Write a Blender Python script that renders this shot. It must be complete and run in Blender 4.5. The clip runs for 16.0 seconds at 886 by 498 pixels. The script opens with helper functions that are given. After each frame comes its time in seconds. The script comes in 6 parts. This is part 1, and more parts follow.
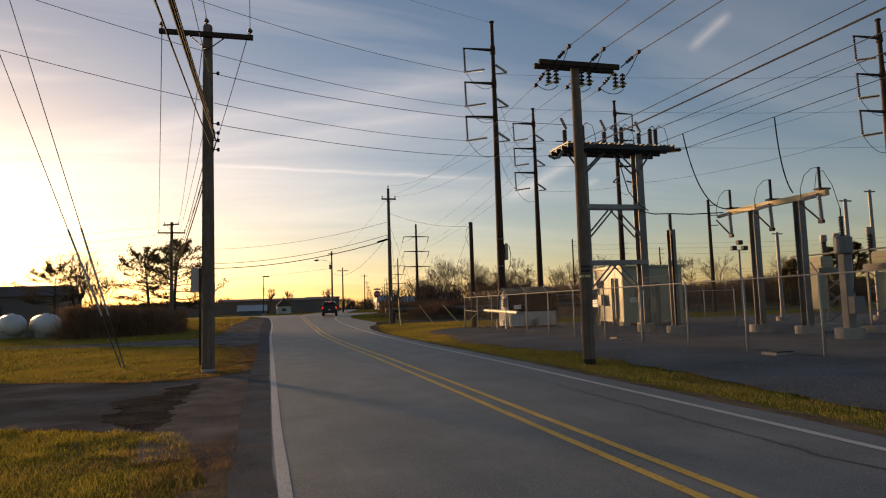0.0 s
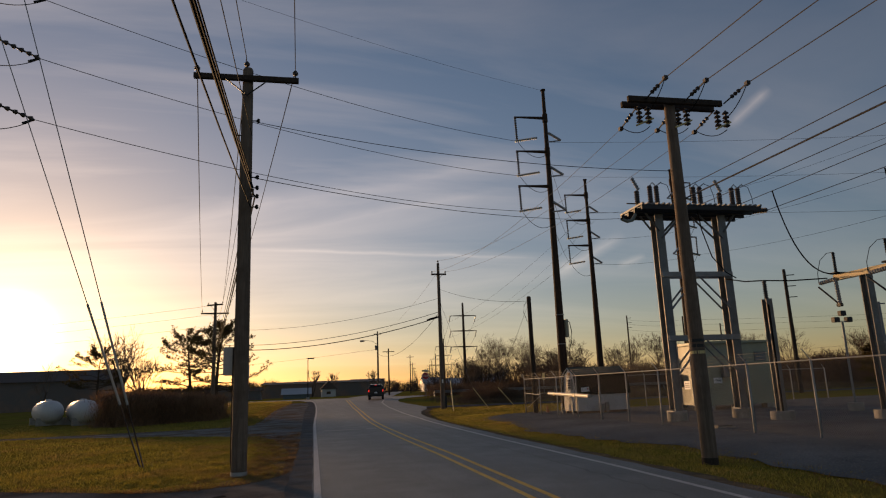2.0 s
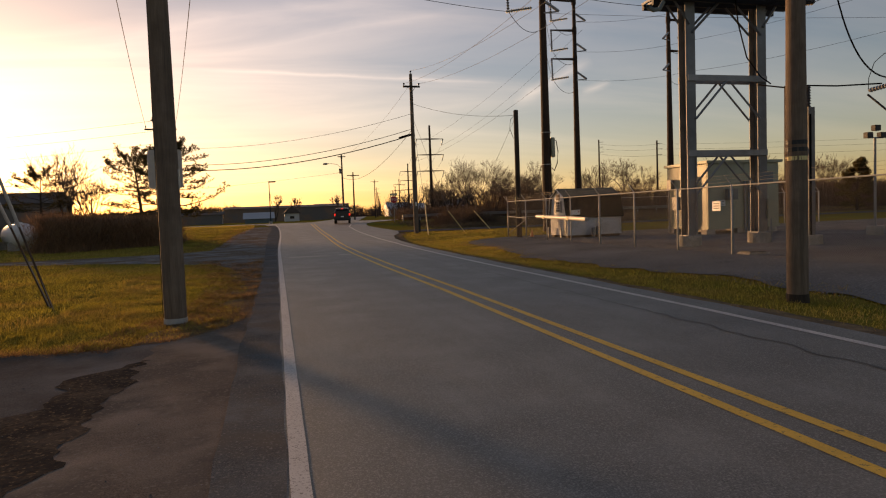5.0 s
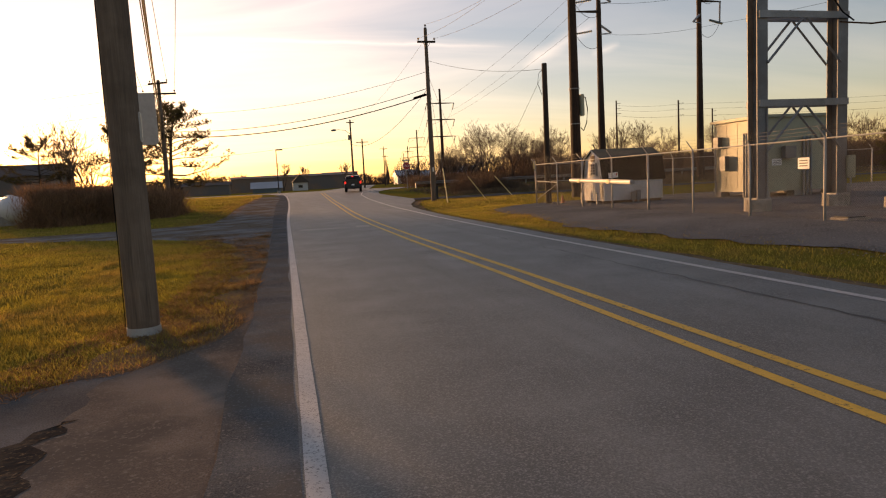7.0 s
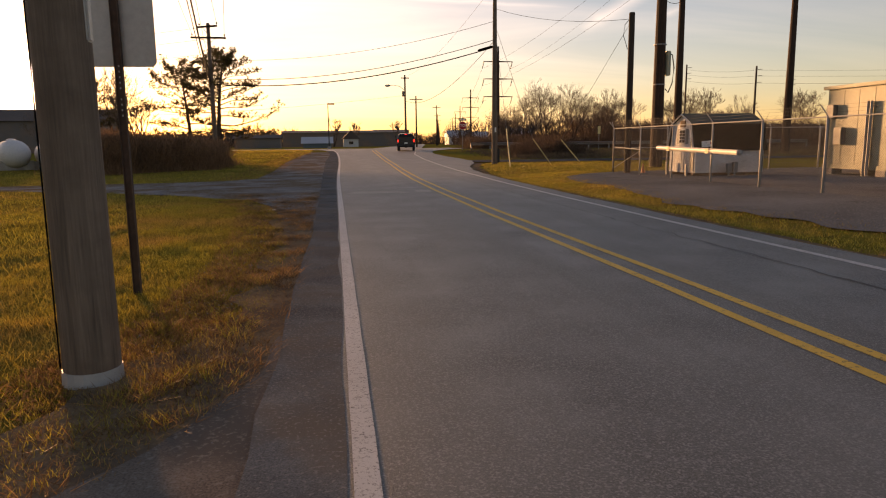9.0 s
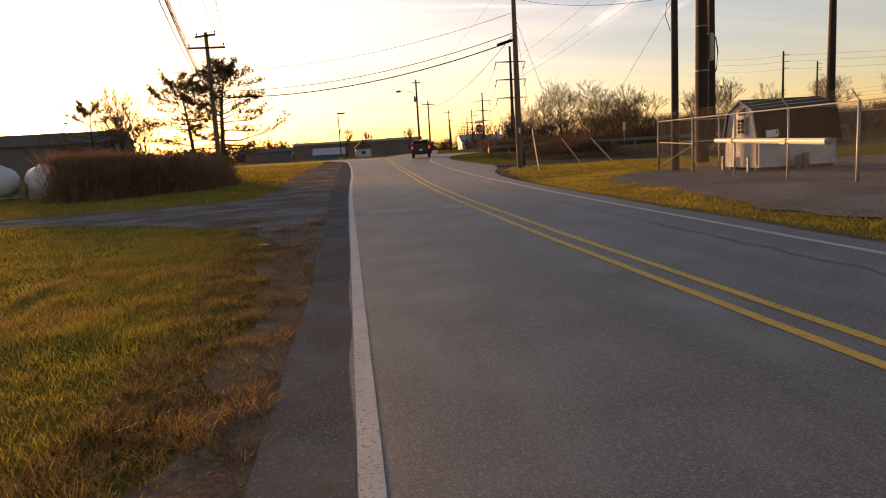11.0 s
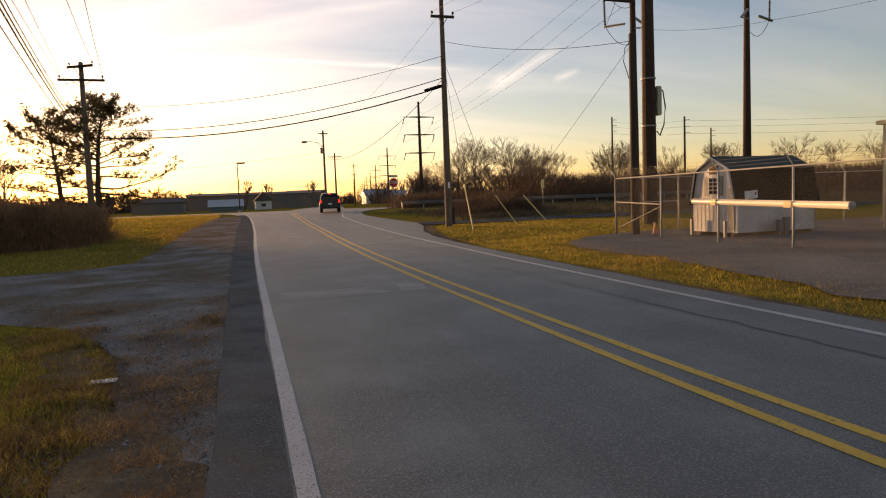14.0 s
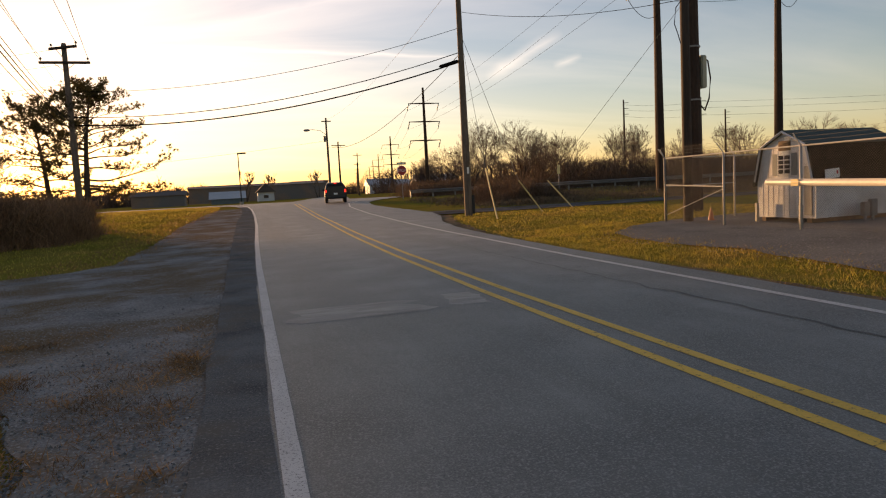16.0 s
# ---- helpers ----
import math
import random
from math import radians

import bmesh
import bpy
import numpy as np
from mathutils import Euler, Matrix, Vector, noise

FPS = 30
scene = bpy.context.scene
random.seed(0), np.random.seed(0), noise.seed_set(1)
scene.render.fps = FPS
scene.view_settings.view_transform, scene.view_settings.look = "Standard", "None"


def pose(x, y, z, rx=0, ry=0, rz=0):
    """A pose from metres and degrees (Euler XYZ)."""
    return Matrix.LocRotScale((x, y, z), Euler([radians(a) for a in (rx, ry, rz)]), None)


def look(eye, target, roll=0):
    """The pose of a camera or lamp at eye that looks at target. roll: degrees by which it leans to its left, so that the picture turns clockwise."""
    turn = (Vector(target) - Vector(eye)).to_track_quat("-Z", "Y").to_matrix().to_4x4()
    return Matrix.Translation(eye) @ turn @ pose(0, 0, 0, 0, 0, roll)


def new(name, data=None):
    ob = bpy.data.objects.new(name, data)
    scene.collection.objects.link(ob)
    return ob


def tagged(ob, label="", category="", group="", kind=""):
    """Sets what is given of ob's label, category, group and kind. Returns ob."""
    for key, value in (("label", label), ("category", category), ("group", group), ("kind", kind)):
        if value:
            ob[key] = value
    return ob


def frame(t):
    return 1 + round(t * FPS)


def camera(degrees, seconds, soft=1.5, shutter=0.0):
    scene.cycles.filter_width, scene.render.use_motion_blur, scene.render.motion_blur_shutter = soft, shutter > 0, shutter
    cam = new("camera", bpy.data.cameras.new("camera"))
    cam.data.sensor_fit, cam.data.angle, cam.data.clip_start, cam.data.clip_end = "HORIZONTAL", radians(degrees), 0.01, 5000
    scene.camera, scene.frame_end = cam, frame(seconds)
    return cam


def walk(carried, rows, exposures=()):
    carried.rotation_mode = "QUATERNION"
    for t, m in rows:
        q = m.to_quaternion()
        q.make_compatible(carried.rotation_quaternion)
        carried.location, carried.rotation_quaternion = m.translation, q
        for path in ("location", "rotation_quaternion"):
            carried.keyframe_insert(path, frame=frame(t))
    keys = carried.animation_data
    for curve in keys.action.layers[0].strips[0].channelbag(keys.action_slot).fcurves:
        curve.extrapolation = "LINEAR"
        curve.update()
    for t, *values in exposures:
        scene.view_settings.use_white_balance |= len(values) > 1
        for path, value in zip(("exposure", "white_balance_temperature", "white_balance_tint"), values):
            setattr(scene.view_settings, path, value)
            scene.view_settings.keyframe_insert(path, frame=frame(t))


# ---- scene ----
cam = camera(67.4, 16.0, 1.15)
METRES, EYE, TILT, LEAN, TURN = 25.862, 1.5, 0.4, 0.0, -15.6
ROWS = [
    (0.0, -0.0012, 0.0024, 0.0008, 0.12, 4.45, 1.83),
    (0.5, -0.0095, 0.0327, 0.0029, -0.32, 7.75, 0.59),
    (1.0, -0.0162, 0.0601, 0.0021, 3.30, 10.22, 0.93),
    (1.5, -0.0259, 0.0931, 0.0042, 3.60, 11.10, 0.20),
    (2.0, -0.0318, 0.1203, 0.0039, 3.95, 11.47, 2.23),
    (2.5, -0.0397, 0.1500, 0.0041, 5.14, 13.25, 1.27),
    (3.0, -0.0467, 0.1789, 0.0031, 2.25, 14.28, 3.57),
    (3.5, -0.0546, 0.2051, 0.0034, 2.91, 15.91, 2.26),
    (4.0, -0.0595, 0.2296, 0.0003, 0.25, 3.01, 3.37),
    (4.5, -0.0686, 0.2596, -0.0001, 2.73, -1.52, 0.49),
    (5.0, -0.0755, 0.2880, -0.0014, 0.69, -3.55, 2.11),
    (7.5, -0.1140, 0.4341, -0.0050, 1.46, -8.16, 2.86),
    (8.0, -0.1216, 0.4623, -0.0052, 2.00, -10.03, 1.99),
    (8.5, -0.1300, 0.4949, -0.0055, 1.09, -8.13, 3.07),
    (9.0, -0.1394, 0.5266, -0.0070, 5.65, -9.46, 0.67),
    (11.5, -0.1797, 0.6941, -0.0079, 6.61, -8.62, 3.57),
    (12.0, -0.1922, 0.7276, -0.0075, 9.60, -7.63, -1.14),
    (12.5, -0.2008, 0.7577, -0.0071, 6.68, -6.27, 1.83),
    (13.0, -0.2117, 0.7864, -0.0064, 5.45, -4.89, -0.49),
    (13.5, -0.2201, 0.8084, -0.0070, 2.78, -5.00, 0.39),
    (14.0, -0.2280, 0.8410, -0.0060, -1.80, -4.70, 2.17),
    (14.5, -0.2377, 0.8702, -0.0066, 0.47, -5.97, -0.36),
    (15.0, -0.2419, 0.8990, -0.0067, -2.47, -6.07, 3.61),
    (15.5, -0.2510, 0.9280, -0.0085, 0.60, -4.49, -0.02),
    (16.0, -0.2540, 0.9558, -0.0091, -1.59, -5.64, 3.09),
]
EXPOSURES = [(0.0, 0.0, 7900, 20), (1.0, -0.2, 7900, 22), (2.0, -0.46, 7800, 23), (3.5, -0.52, 7700, 22), (4.2, -0.36, 8300, 25), (5.0, 0.06, 9200, 29), (7.5, 0.58, 9500, 31), (9.0, 0.58, 9700, 34), (12.0, 0.68, 9700, 32), (14.0, 0.62, 9300, 28), (16.0, 0.6, 9000, 26)]
walk(cam, [(t, pose(0, 0, EYE, TILT, LEAN, TURN) @ pose(METRES * x, METRES * y, METRES * z, 90 + pitch, roll, yaw)) for t, x, y, z, yaw, pitch, roll in ROWS], EXPOSURES)

# ---- sky and sun ----
SUN_AZ, SUN_EL = -21.5, 4.8          # degrees from +y, towards +x positive; height
sun_way = Vector((math.sin(radians(SUN_AZ)) * math.cos(radians(SUN_EL)), math.cos(radians(SUN_AZ)) * math.cos(radians(SUN_EL)), math.sin(radians(SUN_EL))))
world = bpy.data.worlds.new("sky")
scene.world = world
world.use_nodes = True
wt = world.node_tree
wt.nodes.clear()


def wmath(op, a, b=None):
    n = wt.nodes.new("ShaderNodeMath")
    n.operation = op
    for i, v in enumerate((a, b)):
        if v is None:
            continue
        if isinstance(v, (int, float)):
            n.inputs[i].default_value = v
        else:
            wt.links.new(v, n.inputs[i])
    return n.outputs[0]


sky = wt.nodes.new("ShaderNodeTexSky")
sky.sky_type = "NISHITA"
sky.sun_disc = False
sky.sun_elevation, sky.sun_rotation = radians(SUN_EL), radians(SUN_AZ)
sky.altitude, sky.air_density, sky.dust_density, sky.ozone_density = 100, 1.0, 0.5, 2.8
coord = wt.nodes.new("ShaderNodeTexCoord")
sep = wt.nodes.new("ShaderNodeSeparateXYZ")
wt.links.new(coord.outputs["Generated"], sep.inputs[0])
# thin cirrus on a high flat layer
up = wmath("ADD", wmath("MAXIMUM", sep.outputs[2], 0.0), 0.12)
comb = wt.nodes.new("ShaderNodeCombineXYZ")
wt.links.new(wmath("DIVIDE", sep.outputs[0], up), comb.inputs[0])
wt.links.new(wmath("DIVIDE", sep.outputs[1], up), comb.inputs[1])
mapping = wt.nodes.new("ShaderNodeMapping")
mapping.inputs["Rotation"].default_value = (0, 0, radians(28))
mapping.inputs["Scale"].default_value = (0.32, 1.25, 1.0)
wt.links.new(comb.outputs[0], mapping.inputs[0])
streak = wt.nodes.new("ShaderNodeTexNoise")
streak.inputs["Scale"].default_value, streak.inputs["Detail"].default_value = 0.9, 8
streak.inputs["Roughness"].default_value, streak.inputs["Distortion"].default_value = 0.55, 0.9
wt.links.new(mapping.outputs[0], streak.inputs["Vector"])
ramp = wt.nodes.new("ShaderNodeValToRGB")
ramp.color_ramp.elements[0].position, ramp.color_ramp.elements[1].position = 0.42, 0.82
wt.links.new(streak.outputs[0], ramp.inputs[0])
# glow of the air and the thin cloud round the sun
dot = wt.nodes.new("ShaderNodeVectorMath")
dot.operation = "DOT_PRODUCT"
wt.links.new(coord.outputs["Generated"], dot.inputs[0])
dot.inputs[1].default_value = sun_way
near = wmath("MAXIMUM", dot.outputs["Value"], 0.0)
glow_wide = wmath("MULTIPLY", wmath("POWER", near, 22.0), 0.8)
glow_mid = wmath("MULTIPLY", wmath("POWER", near, 160.0), 3.0)
glow_core = wmath("MULTIPLY", wmath("POWER", near, 2500.0), 30.0)
low = wmath("POWER", wmath("SUBTRACT", 1.0, wmath("MINIMUM", wmath("MAXIMUM", sep.outputs[2], 0.0), 1.0)), 5.0)
SKY, HAZE, GLOW, CLOUD = 0.175, 0.30, 0.42, 0.5


def scaled(col, fac):
    n = wt.nodes.new("ShaderNodeVectorMath")
    n.operation = "SCALE"
    if isinstance(col, tuple):
        n.inputs[0].default_value = col
    else:
        wt.links.new(col, n.inputs[0])
    if isinstance(fac, (int, float)):
        n.inputs["Scale"].default_value = fac
    else:
        wt.links.new(fac, n.inputs["Scale"])
    return n.outputs[0]


def added(a, b):
    n = wt.nodes.new("ShaderNodeVectorMath")
    n.operation = "ADD"
    wt.links.new(a, n.inputs[0])
    wt.links.new(b, n.inputs[1])
    return n.outputs[0]


total = scaled(sky.outputs[0], SKY)
cloud_fac = wmath("MULTIPLY", wmath("MULTIPLY", ramp.outputs[0], wmath("MULTIPLY", wmath("ADD", 0.3, wmath("MINIMUM", wmath("MULTIPLY", sep.outputs[2], 2.6), 0.9)), CLOUD)), wmath("ADD", 0.16, wmath("POWER", near, 3.0)))
total = added(total, scaled((1.0, 0.86, 0.68), cloud_fac))
total = added(total, scaled((1.0, 0.55, 0.24), wmath("MULTIPLY", glow_wide, 0.45 * GLOW)))
total = added(total, scaled((1.0, 0.66, 0.30), wmath("MULTIPLY", glow_mid, 0.42 * GLOW)))
total = added(total, scaled((1.0, 0.9, 0.7), glow_core))
total = added(total, scaled((1.0, 0.40, 0.22), wmath("MULTIPLY", low, wmath("MULTIPLY", wmath("ADD", 0.20, wmath("POWER", near, 4.0)), HAZE))))


def sky_streak(total, centre, normal, half, width, strength, colour=(1.0, 0.88, 0.74)):
    """A soft straight streak of cloud along a great circle."""
    def along(v):
        n = wt.nodes.new("ShaderNodeVectorMath")
        n.operation = "DOT_PRODUCT"
        wt.links.new(coord.outputs["Generated"], n.inputs[0])
        n.inputs[1].default_value = v
        return n.outputs["Value"]
    ragged = wt.nodes.new("ShaderNodeTexNoise")
    ragged.inputs["Scale"].default_value, ragged.inputs["Detail"].default_value = 9.0 / (width * 60 + 0.3), 5
    wt.links.new(coord.outputs["Generated"], ragged.inputs["Vector"])
    off = wmath("ADD", along(normal), wmath("MULTIPLY", wmath("SUBTRACT", ragged.outputs[0], 0.5), width * 1.6))
    band = wmath("POWER", wmath("MAXIMUM", wmath("SUBTRACT", 1.0, wmath("DIVIDE", wmath("ABSOLUTE", off), width)), 0.0), 1.5)
    edge = math.cos(radians(half))
    reach = wmath("MINIMUM", wmath("MAXIMUM", wmath("DIVIDE", wmath("SUBTRACT", along(centre), edge), (1 - edge) * 0.7), 0.0), 1.0)
    fac = wmath("MULTIPLY", wmath("MULTIPLY", band, reach), wmath("MULTIPLY", wmath("ADD", ragged.outputs[0], 0.2), strength))
    return added(total, scaled(colour, fac))


total = sky_streak(total, (0.126, 0.9715, 0.201), (-0.0278, 0.206, -0.9781), 13, 0.0045, 0.22)
total = sky_streak(total, (0.049, 0.957, 0.286), (0.2174, 0.2692, -0.9382), 19, 0.035, 0.20)
total = sky_streak(total, (0.10, 0.96, 0.24), (0.20, 0.235, -0.95), 14, 0.012, 0.12)
total = sky_streak(total, (0.584, 0.731, 0.353), (0.62, -0.12, -0.775), 2.0, 0.012, 0.28)
total = sky_streak(total, (0.4076, 0.8946, 0.1832), (0.4946, -0.0476, -0.8678), 3.6, 0.014, 0.3)
total = sky_streak(total, (0.464, 0.869, 0.171), (0.3313, 0.0085, -0.9435), 1.6, 0.009, 0.28)
bg = wt.nodes.new("ShaderNodeBackground")
wt.links.new(total, bg.inputs[0])
wout = wt.nodes.new("ShaderNodeOutputWorld")
wt.links.new(bg.outputs[0], wout.inputs[0])
sun_data = bpy.data.lights.new("sun", "SUN")
sun_data.energy, sun_data.angle, sun_data.color = 4.5, radians(4.0), (1.0, 0.66, 0.34)
sun = new("sun", sun_data)
sun.matrix_world = look((0, 0, 30), Vector((0, 0, 30)) - sun_way)


# ---- materials ----
def material(name, base, rough=0.8, metal=0.0, dark=0.7, scale=3.0, fine=40.0, bump=0.15, stretch=(1, 1, 1), mix=None, mixlo=0.45, mixhi=0.6, mixscale=1.0, spec=0.5, random_tint=0.0, dist=0.01, through_light=0.0, mixstretch=None, fleck=None):
    m = bpy.data.materials.new(name)
    m.use_nodes = True
    nt = m.node_tree
    b = nt.nodes["Principled BSDF"]
    b.inputs["Roughness"].default_value, b.inputs["Metallic"].default_value = rough, metal
    b.inputs["Specular IOR Level"].default_value = spec
    tc = nt.nodes.new("ShaderNodeTexCoord")
    mp = nt.nodes.new("ShaderNodeMapping")
    mp.inputs["Scale"].default_value = stretch
    nt.links.new(tc.outputs["Object"], mp.inputs[0])
    big, small = nt.nodes.new("ShaderNodeTexNoise"), nt.nodes.new("ShaderNodeTexNoise")
    for n, s in ((big, scale), (small, fine)):
        n.inputs["Scale"].default_value, n.inputs["Detail"].default_value = s, 5
        nt.links.new(mp.outputs[0], n.inputs["Vector"])
    add = nt.nodes.new("ShaderNodeMath")
    add.operation = "MULTIPLY_ADD"
    nt.links.new(small.outputs[0], add.inputs[0])
    add.inputs[1].default_value = 0.6
    half = nt.nodes.new("ShaderNodeMath")
    half.operation = "MULTIPLY"
    nt.links.new(big.outputs[0], half.inputs[0])
    half.inputs[1].default_value = 0.6
    nt.links.new(half.outputs[0], add.inputs[2])
    r = nt.nodes.new("ShaderNodeValToRGB")
    e = r.color_ramp.elements
    e[0].position, e[1].position = 0.35, 0.85
    e[0].color = (*[c * dark for c in base], 1)
    e[1].color = (*[min(1, c * (2 - dark)) for c in base], 1)
    nt.links.new(add.outputs[0], r.inputs[0])
    colour = r.outputs[0]
    if mix:
        n = nt.nodes.new("ShaderNodeTexNoise")
        n.inputs["Scale"].default_value, n.inputs["Detail"].default_value, n.inputs["Roughness"].default_value = mixscale, 6, 0.65
        mm = nt.nodes.new("ShaderNodeMapping")
        mm.inputs["Scale"].default_value = mixstretch or (1, 1, 1)
        nt.links.new(tc.outputs["Object"], mm.inputs[0])
        nt.links.new(mm.outputs[0], n.inputs["Vector"])
        mr = nt.nodes.new("ShaderNodeMapRange")
        mr.inputs[1].default_value, mr.inputs[2].default_value = mixlo, mixhi
        nt.links.new(n.outputs[0], mr.inputs[0])
        mx = nt.nodes.new("ShaderNodeMix")
        mx.data_type = "RGBA"
        nt.links.new(mr.outputs[0], mx.inputs[0])
        nt.links.new(colour, mx.inputs[6])
        mx.inputs[7].default_value = (*mix, 1)
        colour = mx.outputs[2]
    if fleck:
        fc, fs, flo, fhi = fleck
        n = nt.nodes.new("ShaderNodeTexNoise")
        n.inputs["Scale"].default_value, n.inputs["Detail"].default_value = fs, 3
        nt.links.new(tc.outputs["Object"], n.inputs["Vector"])
        mr = nt.nodes.new("ShaderNodeMapRange")
        mr.inputs[1].default_value, mr.inputs[2].default_value = flo, fhi
        nt.links.new(n.outputs[0], mr.inputs[0])
        mx = nt.nodes.new("ShaderNodeMix")
        mx.data_type = "RGBA"
        nt.links.new(mr.outputs[0], mx.inputs[0])
        nt.links.new(colour, mx.inputs[6])
        mx.inputs[7].default_value = (*fc, 1)
        colour = mx.outputs[2]
    if random_tint:
        g = nt.nodes.new("ShaderNodeNewGeometry")
        hs = nt.nodes.new("ShaderNodeHueSaturation")
        mr = nt.nodes.new("ShaderNodeMapRange")
        mr.inputs[3].default_value, mr.inputs[4].default_value = 1 - random_tint, 1 + random_tint
        nt.links.new(g.outputs["Random Per Island"], mr.inputs[0])
        nt.links.new(mr.outputs[0], hs.inputs["Value"])
        nt.links.new(colour, hs.inputs["Color"])
        colour = hs.outputs[0]
    nt.links.new(colour, b.inputs["Base Color"])
    if bump:
        bp = nt.nodes.new("ShaderNodeBump")
        bp.inputs["Strength"].default_value, bp.inputs["Distance"].default_value = bump, dist
        nt.links.new(add.outputs[0], bp.inputs["Height"])
        nt.links.new(bp.outputs[0], b.inputs["Normal"])
    if through_light:
        tr, ms = nt.nodes.new("ShaderNodeBsdfTranslucent"), nt.nodes.new("ShaderNodeMixShader")
        ms.inputs[0].default_value = through_light
        nt.links.new(colour, tr.inputs[0])
        nt.links.new(b.outputs[0], ms.inputs[1])
        nt.links.new(tr.outputs[0], ms.inputs[2])
        nt.links.new(ms.outputs[0], nt.nodes["Material Output"].inputs[0])
    return m


def glowing(name, base, power):
    m = material(name, base, 0.3, bump=0)
    b = m.node_tree.nodes["Principled BSDF"]
    b.inputs["Emission Color"].default_value = (*base, 1)
    b.inputs["Emission Strength"].default_value = power
    return m


GRASS = material("lawn_grass", (0.19, 0.162, 0.03), 0.9, 0, 0.55, 0.5, 22, 0.5, mix=(0.22, 0.15, 0.04), mixlo=0.42, mixhi=0.68, mixscale=0.35, spec=0.0, dist=0.05)
BLADE = material("grass_blade", (0.34, 0.275, 0.047), 0.6, 0, 0.6, 0.4, 5, 0, mix=(0.42, 0.27, 0.075), mixlo=0.46, mixhi=0.66, mixscale=0.5, spec=0.3, random_tint=0.5, through_light=0.45)
STRAW = material("dead_grass_blade", (0.44, 0.235, 0.095), 0.7, 0, 0.5, 1, 9, 0, mix=(0.15, 0.085, 0.04), mixlo=0.4, mixhi=0.6, mixscale=2.0, spec=0.2, random_tint=0.5, through_light=0.3)
LITTER = material("verge_soil", (0.235, 0.168, 0.105), 0.95, 0, 0.45, 2.0, 30, 0.8, mix=(0.15, 0.11, 0.078), mixscale=1.6, spec=0.0, dist=0.03, fleck=((0.24, 0.16, 0.09), 30, 0.58, 0.7))
ASPHALT = material("road_asphalt", (0.148, 0.156, 0.151), 0.58, 0, 0.25, 0.9, 120, 0.8, stretch=(1, 1, 1), mix=(0.112, 0.117, 0.110), mixlo=0.40, mixhi=0.66, mixscale=0.9, spec=0.3, dist=0.006, mixstretch=(1, 0.07, 1), fleck=((0.25, 0.252, 0.244), 75, 0.50, 0.68))
SHOULDER = material("shoulder_asphalt", (0.150, 0.150, 0.146), 0.9, 0, 0.3, 1.2, 110, 0.7, mix=(0.16, 0.14, 0.12), mixscale=1.0, spec=0.0, dist=0.012, fleck=((0.26, 0.24, 0.22), 45, 0.56, 0.7))
DRIVE = material("driveway_asphalt", (0.14, 0.132, 0.125), 0.95, 0, 0.25, 0.8, 100, 0.7, mix=(0.10, 0.086, 0.076), mixscale=0.5, spec=0.0, dist=0.01, fleck=((0.16, 0.145, 0.13), 45, 0.56, 0.72))
GRAVEL = material("gravel", (0.25, 0.235, 0.22), 0.95, 0, 0.4, 1.0, 34, 1.0, mix=(0.185, 0.128, 0.082), mixlo=0.42, mixhi=0.58, mixscale=0.55, spec=0.0, dist=0.03, fleck=((0.36, 0.35, 0.34), 38, 0.56, 0.68))
APRON = material("worn_brown_asphalt", (0.215, 0.175, 0.144), 0.95, 0, 0.35, 1.0, 90, 0.8, mix=(0.14, 0.118, 0.10), mixscale=0.9, spec=0.0, dist=0.012, fleck=((0.24, 0.21, 0.18), 40, 0.55, 0.7))
MUD = material("dark_mud", (0.085, 0.068, 0.054), 0.95, 0, 0.4, 1.5, 30, 0.8, mix=(0.05, 0.043, 0.038), mixscale=2.0, spec=0.0, dist=0.03, fleck=((0.2, 0.15, 0.1), 34, 0.58, 0.7))
YARD = material("dark_yard_gravel", (0.19, 0.192, 0.185), 0.95, 0, 0.35, 0.8, 30, 1.0, mix=(0.125, 0.124, 0.118), mixlo=0.4, mixhi=0.65, mixscale=0.4, spec=0.0, dist=0.03, fleck=((0.32, 0.31, 0.30), 26, 0.56, 0.7))
STONE = material("gravel_stone", (0.20, 0.193, 0.185), 0.95, 0, 0.6, 4, 30, 0.3, random_tint=0.5, spec=0.05)
WHITE_LINE = material("white_road_paint", (0.55, 0.54, 0.52), 0.7, 0, 0.8, 1.5, 60, 0.4, mix=(0.09, 0.087, 0.083), mixlo=0.51, mixhi=0.68, mixscale=60.0, dist=0.005)
YELLOW_LINE = material("yellow_road_paint", (0.72, 0.43, 0.06), 0.65, 0, 0.8, 1.5, 60, 0.4, mix=(0.13, 0.10, 0.05), mixlo=0.58, mixhi=0.68, mixscale=22.0, dist=0.005)
POLE_WOOD = material("weathered_pole_wood", (0.18, 0.13, 0.097), 0.85, 0, 0.5, 1.2, 9, 0.9, stretch=(9, 9, 0.35), mix=(0.12, 0.083, 0.06), mixlo=0.45, mixhi=0.7, mixscale=1.4, spec=0.25, dist=0.012)
DARK_WOOD = material("creosote_pole_wood", (0.055, 0.038, 0.028), 0.85, 0, 0.5, 1.0, 9, 0.7, stretch=(7, 7, 0.3), spec=0.25)
RUST_STEEL = material("weathering_steel", (0.055, 0.032, 0.022), 0.8, 0.2, 0.55, 0.8, 12, 0.3, stretch=(1, 1, 0.3), spec=0.3)
# darker than FENCE_STEEL: the wire's backlit shade is put into its colour
LINK = material("backlit_fence_wire", (0.08, 0.072, 0.065), 0.6, 0.4, 0.75, 3, 30, 0)
WORN = material("pale_worn_asphalt", (0.22, 0.215, 0.20), 0.65, 0, 0.4, 0.9, 75, 0.9, mix=(0.36, 0.34, 0.31), mixlo=0.46, mixhi=0.7, mixscale=2.2, mixstretch=(0.5, 2.2, 1))
